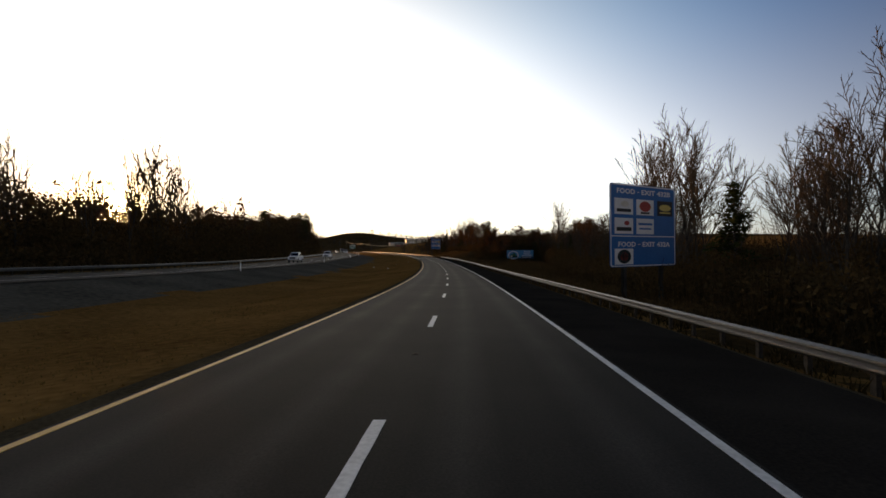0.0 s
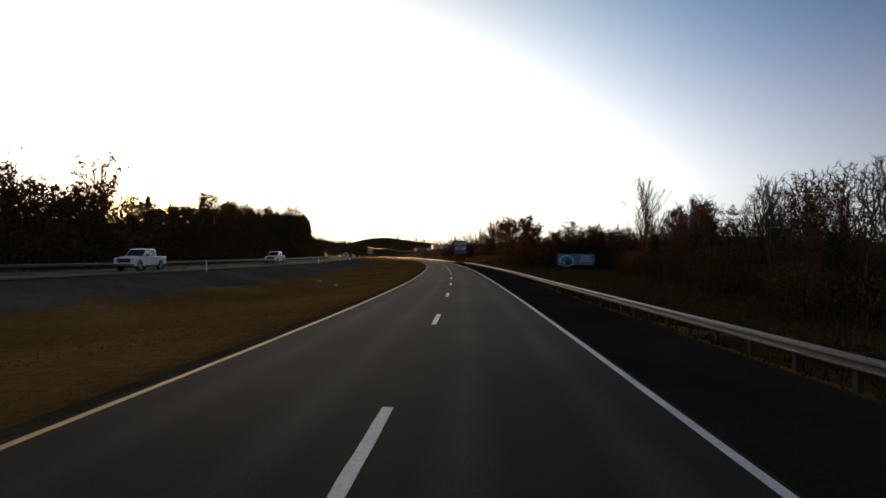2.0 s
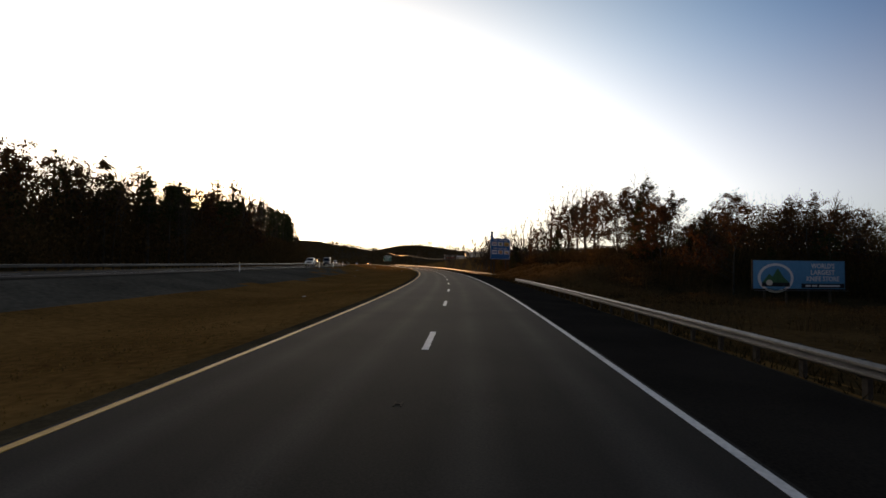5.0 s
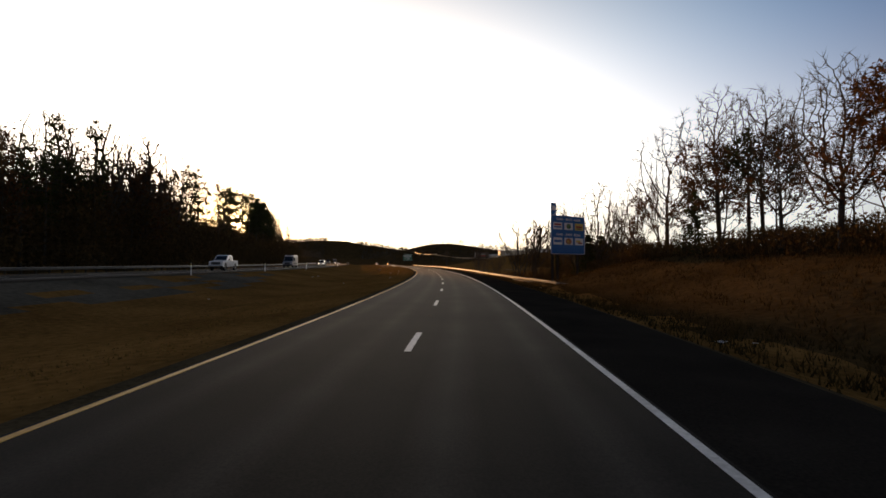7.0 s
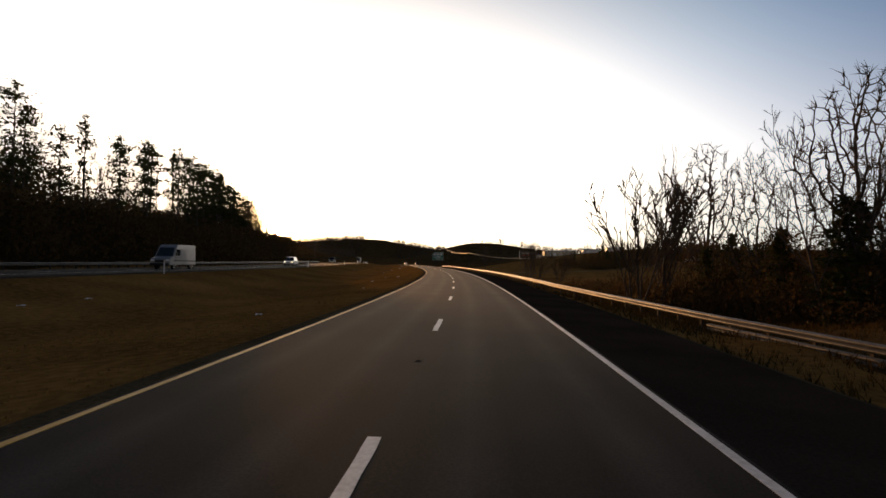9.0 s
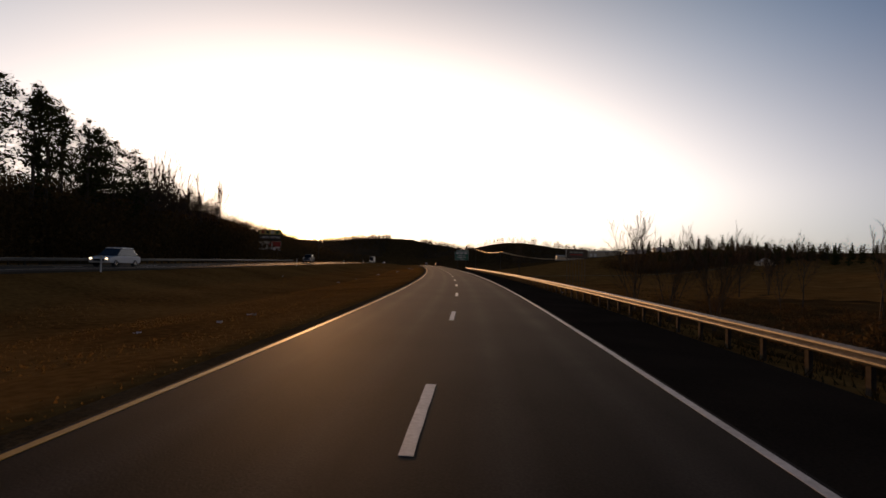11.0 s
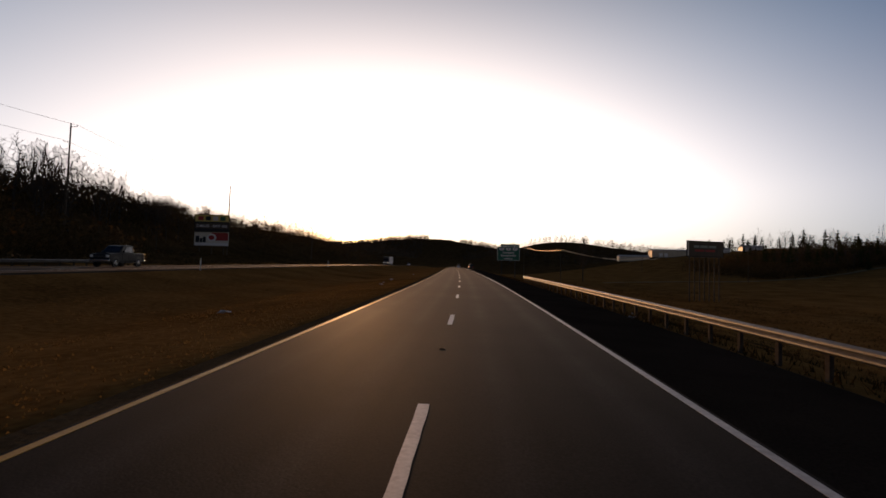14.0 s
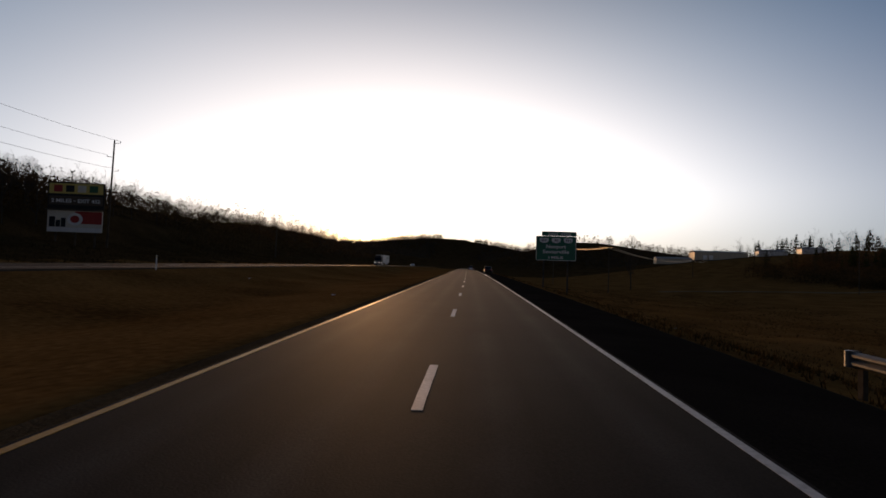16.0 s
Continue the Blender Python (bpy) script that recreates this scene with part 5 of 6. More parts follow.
for k, s, u, h, w, f in (("pine", 286.5, 50, 22.0, 0, 0.9), ("thick", 290.5, 51, 22.4, 1, 0.78), ("thick", 301.5, 50.5, 23.2, 0, 0.9), ("oak", 296, 50, 18.5, 0, 1.0), ("oak", 304, 54, 19.0, 1, 1.0), ("oak", 309, 51, 17.5, 0, 1.0), ("oak", 289, 54, 18.0, 1, 1.0), ("thick", 308, 56, 22.5, 1, 0.8), ("thick", 284, 55, 22.0, 0, 0.8), ("slim", 314, 50, 27.4, 1, 0.85), ("slim", 311, 53, 25.0, 2, 0.8), ("pine", 318.5, 50, 21.0, 1, 0.85), ("slim", 321, 52, 20.0, 0, 0.9), ("pine", 326, 50.5, 21.4, 2, 0.9),
                         ("pine", 331, 53, 20.0, 0, 0.8), ("pine", 338, 50, 20.8, 1, 0.8), ("bare", 342, 52, 19.0, 0, 0.8), ("pine", 346.5, 50, 19.6, 2, 0.9), ("pine", 352, 53, 20.6, 0, 0.85), ("pine", 357, 51, 21.0, 1, 0.9), ("pine", 362, 54, 22.0, 2, 0.9), ("pine", 366.5, 50, 22.0, 0, 0.95),
                         ("pine", 371, 53, 22.6, 1, 0.9), ("pine", 376, 51, 22.0, 2, 1.0), ("pine", 381, 54, 22.4, 0, 1.0), ("pine", 387, 50, 21.4, 1, 1.0), ("pine", 392, 53, 21.6, 2, 1.0), ("pine", 398, 50.5, 19.8, 0, 1.0), ("pine", 404, 53, 19.6, 1, 1.0), ("pine", 410, 50.5, 17.8, 2, 1.0), ("pine", 416, 53, 17.6, 0, 1.0),
                         ("slim", 294, 53, 20.0, 0, 0.9), ("pine", 283, 53, 21.5, 2, 0.9), ("pine", 322, 54, 20.4, 0, 0.9), ("pine", 336, 52, 18.5, 2, 1.0), ("pine", 368.5, 56, 22.5, 2, 1.1), ("pine", 374, 49.5, 20.5, 0, 1.1), ("pine", 379, 50, 21.0, 2, 1.1), ("pine", 384, 52, 21.5, 0, 1.1), ("pine", 390, 50.5, 20.5, 2, 1.1), ("pine", 395, 52, 20.5, 1, 1.1), ("pine", 401, 51, 19.0, 2, 1.1), ("pine", 407, 52, 18.5, 0, 1.1), ("thick", 316, 55, 20.0, 0, 0.7), ("slim", 349, 55, 19.0, 1, 0.8), ("slim", 334, 55, 21.0, 2, 0.8)):
    plant(k, s, u, h, w, B, f, True)
wood_row(8, 402, 440, 49, 56, 14, 18, (("bare", 1), ("slim", 2)), B, True)
wood_row(18, 404, 444, 50, 62, 17, 21.5, (("slim", 5), ("bare", 1)), B, True)
wood_row(10, 442, 462, 54, 70, 11, 15, (("slim", 3), ("bare", 1)), B, True)
wood_row(14, 440, 480, 60, 84, 11, 15, (("slim", 5), ("multi", 2), ("pine", 1)), "trees beyond the opposite road")
for i in range(30):
    s = 462 + 118 * (i + tree_rng.uniform(-0.3, 0.3)) / 30
    h = float(np.interp(s, [462, 505, 524, 541, 552, 580], [14.5, 16.2, 18.0, 14.2, 11.8, 9.5])) * tree_rng.uniform(0.88, 1.08)
    plant("round", s, 86 + tree_rng.uniform(-5, 6), h, None, "trees on the hillside", tree_rng.uniform(0.9, 1.15), True)
wood_row(30, 455, 560, 72, 120, 8, 11.5, (("slim", 5), ("multi", 1)), "trees on the hillside")
wood_row(80, 470, 640, 84, 135, 6.0, 8.5, (("slimfar", 1),), "trees on the hillside")
wood_row(50, 540, 700, 84, 160, 5.5, 7.5, (("slimfar", 1),), "trees on the hillside")


# ---------------------------------------------------------------- brush and far woods
def thicket(name, places, label, seed, leaves=260, stems=22, size=0.34, wide=1.5):
    """Tangled brush: thin stems and a haze of brown leaves round each place (s, u, height)."""
    rng = np.random.default_rng(seed)
    pl = np.asarray(places, float)
    n = len(pl)
    base = at(pl[:, 0], pl[:, 1])
    base[:, 2] += land(pl[:, 0], pl[:, 1])
    hh = pl[:, 2]
    ht = np.repeat(hh, leaves)
    r = rng.normal(0, 1, (n * leaves, 3))
    f = rng.uniform(0, 1, n * leaves) ** 0.75
    k = wide * (1.25 - 0.6 * f)
    c = np.repeat(base, leaves, 0) + np.stack([r[:, 0] * k, r[:, 1] * k, f * ht], 1)
    v1, f1 = flakes(rng, c, size)
    b = np.repeat(base, stems, 0)
    r = rng.normal(0, 1, (n * stems, 4))
    p0 = b + np.stack([r[:, 0] * wide, r[:, 1] * wide, np.full(n * stems, -0.2)], 1)
    up = np.repeat(hh, stems) * rng.uniform(0.6, 1.3, n * stems)
    p1 = p0 + np.stack([r[:, 2] * 0.2 * up, r[:, 3] * 0.2 * up, up], 1)
    v2, f2 = tubes(np.concatenate([p0, p1, np.full((n * stems, 1), 0.03), np.full((n * stems, 1), 0.012)], 1))
    me = mesh_of(name, np.concatenate([v1, v2]), [tuple(t) for t in f1] + [tuple(t + len(v1)) for t in f2], M_BRUSH)
    return tagged(new(name, me), label, "brush", kind="stuff")


def band(rng, n, s0, s1, u0, u1, lo, hi):
    return [(rng.uniform(s0, s1), rng.uniform(u0, u1), rng.uniform(lo, hi)) for _ in range(n)]


br = random.Random(5)
near_wood = []
for i in range(460):
    s = br.uniform(-30, 212)
    d = br.uniform(0, 22)
    near_wood.append((s, edge(s) - d, br.uniform(2.4, 3.8) + 0.14 * d + (1.6 if s > 110 else 0.0)))
thicket("roadside_brush", near_wood, "dense brown leafless brush and saplings behind the guard rail", 1, 520, 30, 0.17)
weeds = []
for i in range(420):
    s = br.uniform(20, 214)
    weeds.append((s, br.uniform(-10.5, edge(s) + 1.0), br.uniform(0.35, 1.1)))
thicket("roadside_weeds", weeds, "low brown weeds between the guard rail and the woods", 12, 150, 24, 0.10, 1.3)
thicket("woods_behind", band(br, 150, 200, 262, -50, -78, 5.0, 8.5) + band(br, 60, 150, 215, -54, -74, 5.5, 8.0), "brown woods closing the view behind the billboard", 13, 420, 16, 0.24, 2.0)
thicket("bank_brush", band(br, 150, 216, 300, -25, -46, 1.2, 2.6) + band(br, 90, 290, 330, -23, -44, 3.0, 5.0) + band(br, 50, 212, 236, -30, -52, 3.5, 6.5), "brown brush on the grassy bank", 2, 420, 26, 0.15)
thicket("hollow_brush", band(br, 90, 308, 362, -19, -60, 1.6, 3.4) + band(br, 70, 318, 352, -19, -44, 2.4, 4.4) + band(br, 60, 362, 440, -26, -80, 0.8, 1.8) + band(br, 110, 300, 366, -27, -62, 3.2, 6.2) + band(br, 75, 300, 338, -27, -48, 7.0, 11.0), "brown brush in the hollow below the road", 3, 320, 14, 0.205)
def cut(places):
    return [(s, u, min(h, 8.6 + 0.1 * (u - 46)) if glade(s, u) else h) for s, u, h in places]


thicket("left_brush", cut(band(br, 300, -40, 410, 46, 60, 4.5, 8.5) + band(br, 110, -60, 400, 44, 50, 2.0, 5.0) + band(br, 70, 300, 400, 46, 62, 5.5, 7.0) + band(br, 150, 312, 462, 47, 57, 6.8, 9.6) + band(br, 40, 280, 316, 47, 55, 9.5, 13.0) + band(br, 120, 30, 190, 48, 58, 7.5, 10.2) + band(br, 70, 165, 245, 48, 60, 10.5, 14.5)), "dense dark brush beyond the opposite road", 4, 350, 10, 0.315, 2.0)
thicket("left_woods", cut(band(br, 170, -40, 240, 54, 74, 9.5, 13.5) + band(br, 130, 236, 300, 50, 70, 9.5, 13.0) + [(305 + br.uniform(0, 1) * (3.4 * (u - 46) - 8), u, br.uniform(13.0, 17.5)) for u in [br.uniform(57, 75) for _ in range(120)]] + band(br, 60, 345, 400, 52, 66, 6.5, 8.5)
                          + band(br, 50, 390, 440, 52, 72, 7.0, 9.5)), "dense dark woods beyond the opposite road", 9, 460, 8, 0.345, 2.1)
thicket("hillside_brush", [p for p in band(br, 420, 385, 590, 50, 120, 3.0, 6.5) if not (505 < p[0] < 600 and p[1] < 84)] + [p for p in band(br, 620, 560, 900, 66, 230, 4.0, 8.0) if p[0] > 600 or p[1] > 84], "brown brush on the hillside", 6, 170, 7, 0.44, 2.6)
TRACK_U, TRACK_S = [-70, -105, -140, -172, -200, -235, -270, -320], [672, 666, 664, 671, 688, 712, 724, 730]


def track_s(u):
    return float(np.interp(-u, [-k for k in TRACK_U], TRACK_S))


hedge = []
for i in range(330):
    u = br.uniform(-335, -150)
    d = br.uniform(0, 1) ** 1.5
    hedge.append((track_s(u) + 8 + 95 * d, u, br.uniform(3.0, 6.0) + 3.0 * d))
thicket("field_hedge", hedge, "dark scrub and woods along the top of the field", 7, 300, 14, 0.5, 2.6)


def far_woods(n, seed):
    """Distant woods: a ragged tuft of branches for each far tree, over the hills ahead."""
    rng = np.random.default_rng(seed)
    s = 720 + 1500 * rng.uniform(0, 1, n * 6) ** 1.2
    u = rng.uniform(-480, 560, n * 6)
    lift = land(s, u)
    keep = ((u > 60) | (lift > 9) | ((lift > 3) & (s > 900) & (rng.uniform(0, 1, n * 6) < 0.7)) | ((u < -220) & (rng.uniform(0, 1, n * 6) < 0.3))) & (np.abs(u - 15) > 45) & ~((u < -140) & (u > -300) & (s < 960))
    s, u = s[keep][:n], u[keep][:n]
    b = at(s, u, land(s, u))
    m = 40
    hh = rng.uniform(7, 14, len(s))
    c = np.repeat(b, m, 0)
    r = rng.normal(0, 1, (len(c), 3))
    f = rng.uniform(0.1, 1, len(c))
    ht = np.repeat(hh, m)
    c = c + np.stack([r[:, 0] * ht * 0.2 * (1.25 - f), r[:, 1] * ht * 0.2 * (1.25 - f), f * ht], 1)
    v1, f1 = flakes(rng, c, np.repeat(0.5 + (s - 700) / 1300, m))
    return tagged(new("far_woods", mesh_of("far_woods", v1, f1, M_FARWOOD)), "bare autumn woods covering the distant hills", "woods", kind="stuff")


far_woods(7000, 8)


def joined(kind, name, label, mat):
    """The far trees of one kind as one object."""
    vs, fs, base = [], [], 0
    data = []
    for parts in KINDS[kind]:
        v, f = [], []
        k = 0
        for _, me in parts:
            me.calc_loop_triangles()
            co = np.empty(3 * len(me.vertices), np.float32)
            me.vertices.foreach_get("co", co)
            tri = np.empty(3 * len(me.loop_triangles), np.int32)
            me.loop_triangles.foreach_get("vertices", tri)
            v.append(co.reshape(-1, 3))
            f.append(tri.reshape(-1, 3) + k)
            k += len(me.vertices)
        data.append((np.concatenate(v), np.concatenate(f)))
    for which, m in FAR[kind]:
        a = np.array(m)
        v, f = data[which]
        vs.append(v @ a[:3, :3].T + a[:3, 3])
        fs.append(f + base)
        base += len(v)
    return tagged(new(name, mesh_of(name, np.concatenate(vs), np.concatenate(fs), mat)), label, "trees", kind="stuff")


joined("slimfar", "distant_bare_trees", "fine bare trees along the far slopes and fields", M_TWIG)
joined("cedarfar", "distant_evergreens", "dark evergreens scattered across the far fields", M_NEEDLE)
# ---------------------------------------------------------------- vehicles
def wheel(parent, x, y, r=0.40, w=0.28, name="wheel"):
    side = 1 if x > 0 else -1
    bm = bmesh.new()
    bmesh.ops.create_cone(bm, cap_ends=True, segments=24, radius1=r, radius2=r, depth=w, matrix=Matrix.Translation((x, y, r)) @ Matrix.Rotation(radians(90), 4, "Y"))
    bmesh.ops.bevel(bm, geom=[e for e in bm.edges if len(e.link_faces) == 2 and any(len(f.verts) > 4 for f in e.link_faces)], offset=0.05, segments=2, affect="EDGES")
    tyre = part(name, bm, M_TYRE, parent)
    bm = bmesh.new()
    bmesh.ops.create_cone(bm, cap_ends=True, segments=20, radius1=r * 0.62, radius2=r * 0.5, depth=0.04, matrix=Matrix.Translation((x + side * (w / 2 + 0.005), y, r)) @ Matrix.Rotation(radians(90 * side), 4, "Y"))
    part("rim", bm, M_CHROME, tyre, "bright wheel rim")


def side_body(name, pts, half, mat, parent, taper=0.0, z_taper=9.0, bevel=0.05):
    """A body from its side outline (y, z), rounded, narrowing above z_taper."""
    bm = bmesh.new()
    rows = []
    for x in (-half, half):
        rows.append([bm.verts.new((x * (1 - taper * max(0.0, z - z_taper)), y, z)) for y, z in pts])
    bm.faces.new(rows[0])
    bm.faces.new(rows[1][::-1])
    for i in range(len(pts)):
        j = (i + 1) % len(pts)
        bm.faces.new((rows[0][i], rows[1][i], rows[1][j], rows[0][j]))
    bmesh.ops.recalc_face_normals(bm, faces=bm.faces)
    bmesh.ops.bevel(bm, geom=bm.edges[:], offset=bevel, segments=2, affect="EDGES", profile=0.6)
    return part(name, bm, mat, parent)


def lamps(t, half, y_front, y_back, zf, zb, lit_up=True):
    for x in (-half + 0.22, half - 0.22):
        h = part("headlight", boxes((x - 0.18, x + 0.18, y_front, y_front + 0.08, zf - 0.10, zf + 0.10), bevel=0.03), M_HEADLAMP, t)
        if lit_up:
            part("bulb", boxes((x - 0.10, x + 0.10, y_front - 0.012, y_front + 0.01, zf - 0.07, zf + 0.07), bevel=0.01), M_HEADLIT, h, "lit lamp")
        part("tail_light", boxes((x - 0.12, x + 0.12, y_back - 0.06, y_back, zb - 0.18, zb + 0.18), bevel=0.03), M_TAIL, t)


def pickup(m, label, paint):
    """A crew-cab pickup; its nose looks along -y."""
    t = thing("pickup_truck", m @ Matrix.Diagonal((0.97, 0.94, 1.10, 1)), label, "pickup truck")
    side_body("lower_body", [(-2.9, 0.50), (-2.95, 0.85), (-2.85, 1.12), (-1.45, 1.22), (-1.3, 1.25), (2.85, 1.25), (2.92, 1.2), (2.92, 0.62), (2.4, 0.55), (-2.5, 0.42)], 0.98, paint, t, 0, 9, 0.06)
    side_body("cab", [(-1.35, 1.22), (-0.55, 1.86), (-0.3, 1.93), (0.85, 1.93), (1.05, 1.80), (1.12, 1.22)], 0.93, paint, t, 0.16, 1.22, 0.05)
    side_body("windscreen", [(-1.28, 1.27), (-0.60, 1.80), (-0.50, 1.80), (-1.10, 1.27)], 0.80, M_GLASS, t, 0.10, 1.2, 0.005).location = (0, -0.03, 0.02)
    for x in (-1, 1):
        for y0, y1 in ((-0.62, 0.12), (0.2, 0.92)):
            bm = bmesh.new()
            o = [(y0 + (0.25 if y0 < 0 else 0), 1.30), (y0 + (0.62 if y0 < 0 else 0.04), 1.80), (y1, 1.80), (y1, 1.30)] if y0 < 0 else [(y0, 1.30), (y0, 1.80), (y1 - 0.08, 1.80), (y1, 1.30)]
            v = [bm.verts.new((x * (0.95 - 0.15 * (z - 1.22)), y - 0.1, z)) for y, z in o] + [bm.verts.new((x * (0.92 - 0.15 * (z - 1.22)), y - 0.1, z)) for y, z in o]
            for f in ((0, 1, 2, 3), (7, 6, 5, 4), (0, 4, 5, 1), (1, 5, 6, 2), (2, 6, 7, 3), (3, 7, 4, 0)):
                bm.faces.new([v[i] for i in f])
            part("side_window", bm, M_GLASS, t)
        part("wing_mirror", boxes((x * 1.08 - 0.1, x * 1.08 + 0.1, -0.95, -0.8, 1.25, 1.45), bevel=0.03), M_BLACK, t)
        for y in (-1.95, 1.85):
            part("wheel_arch", blob_y(x * 0.965, y, 0.46, 0.50), M_BLACK, t)
            wheel(t, x * 0.86, y)
    for x in (-1, 1):
        for y0, y1 in ((-0.92, 0.10), (0.14, 1.10)):
            d = part("door", boxes((x * 0.985 - 0.012, x * 0.985 + 0.012, y0, y1, 0.58, 1.22), bevel=0.01), paint, t)
            part("handle", boxes((x * 1.0 - 0.02, x * 1.0 + 0.02, y1 - 0.22, y1 - 0.06, 1.06, 1.11), bevel=0.008), M_BLACK, d)
        part("side_step", boxes((x * 0.98 - 0.06, x * 0.98 + 0.06, -1.35, 1.3, 0.36, 0.43), bevel=0.02), M_BLACK, t)
    part("grille_bar", boxes((-0.70, 0.70, -3.01, -2.96, 0.86, 0.93), bevel=0.015), M_CHROME, t, "bright bar across the grille")
    part("tailgate", boxes((-0.86, 0.86, 2.915, 2.945, 0.70, 1.22), bevel=0.01), paint, t)
    part("hood_bulge", boxes((-0.55, 0.55, -2.7, -1.5, 1.12, 1.235), bevel=0.05), paint, t)
    part("bed_floor", boxes((-0.8, 0.8, 1.2, 2.8, 1.252, 1.262)), M_BLACK, t, "dark load bed")
    part("grille", boxes((-0.62, 0.62, -2.99, -2.90, 0.72, 1.06), bevel=0.03), M_BLACK, t)
    part("bumper", boxes((-0.98, 0.98, -3.05, -2.85, 0.42, 0.64), bevel=0.05), M_CHROME, t, "front bumper")
    part("bumper", boxes((-0.95, 0.95, 2.88, 3.04, 0.48, 0.66), bevel=0.05), M_CHROME, t, "rear bumper")
    lamps(t, 0.98, -2.98, 2.95, 0.92, 1.0, False)
    return t


def blob_y(x, y, z, r, n=16):
    bm = bmesh.new()
    bmesh.ops.create_cone(bm, cap_ends=True, segments=n, radius1=r, radius2=r, depth=0.06, matrix=Matrix.Translation((x, y, z)) @ Matrix.Rotation(radians(90), 4, "Y"))
    return bm


def car(m, label, paint, tall=0.0):
    """A saloon or small utility car; its nose looks along -y."""
    t = thing("car", m, label, "car")
    h = 1.45 + tall
    side_body("lower_body", [(-2.2, 0.35), (-2.28, 0.62), (-2.1, 0.82), (-1.1, 0.95), (1.9, 0.98), (2.25, 0.92), (2.3, 0.5), (2.1, 0.32)], 0.89, paint, t, 0, 9, 0.08)
    side_body("cabin", [(-1.25, 0.93), (-0.35, h - 0.06), (0.1, h), (1.1 + tall, h - 0.03), (1.95 if tall else 1.7, 0.97)], 0.84, M_GLASS, t, 0.28, 0.95, 0.05)
    side_body("roof", [(-0.38, h - 0.06), (0.1, h + 0.02), (1.12 + tall, h - 0.01), (1.1 + tall, h - 0.07), (-0.3, h - 0.12)], 0.73, paint, t, 0, 9, 0.02)
    for x in (-1, 1):
        for y in (-1.38, 1.38):
            wheel(t, x * 0.80, y, 0.33, 0.22)
    part("grille", boxes((-0.45, 0.45, -2.32, -2.24, 0.5, 0.68), bevel=0.02), M_BLACK, t)
    lamps(t, 0.89, -2.30, 2.32, 0.70, 0.82)
    return t


def van(m, label):
    t = thing("delivery_van", m, label, "van")
    side_body("body", [(-2.7, 0.45), (-2.85, 0.75), (-2.75, 1.15), (-2.0, 1.35), (-1.35, 2.35), (-1.0, 2.62), (2.8, 2.65), (2.9, 2.5), (2.9, 0.5)], 1.0, M_CARGREY, t, 0.05, 1.2, 0.08)
    part("windscreen", outline(bmesh.new(), [(-0.85, 0), (-0.75, 1.05), (0.75, 1.05), (0.85, 0)], -0.02, 0.02), M_GLASS, t).matrix_basis = Matrix.Translation((0, -1.99, 1.40)) @ Matrix.Rotation(radians(-33), 4, "X")
    for x in (-1, 1):
        part("side_window", boxes((x * 0.985 - 0.02, x * 0.985 + 0.02, -1.4, -0.65, 1.45, 2.1), bevel=0.01), M_GLASS, t)
        part("trim_strip", boxes((x * 1.0 - 0.02, x * 1.0 + 0.02, -2.0, 2.8, 0.85, 0.97)), M_BLACK, t)
        for y in (-1.8, 1.8):
            wheel(t, x * 0.86, y, 0.36, 0.25)
    for x in (-1, 1):
        part("wing_mirror", boxes((x * 1.12 - 0.09, x * 1.12 + 0.09, -1.72, -1.58, 1.45, 1.75), bevel=0.03), M_BLACK, t)
        part("cab_door", boxes((x * 0.998 - 0.014, x * 0.998 + 0.014, -1.55, -0.6, 0.6, 1.42), bevel=0.01), M_CARGREY, t)
    part("sliding_door", boxes((0.975, 1.003, -0.5, 0.85, 0.6, 2.2), bevel=0.01), M_CARGREY, t)
    part("grille", boxes((-0.5, 0.5, -2.89, -2.78, 0.72, 0.98), bevel=0.03), M_BLACK, t)
    part("bumper", boxes((-0.98, 0.98, -2.95, -2.75, 0.42, 0.66), bevel=0.05), M_BLACK, t)
    lamps(t, 1.0, -2.86, 2.93, 0.95, 1.2, False)
    return t


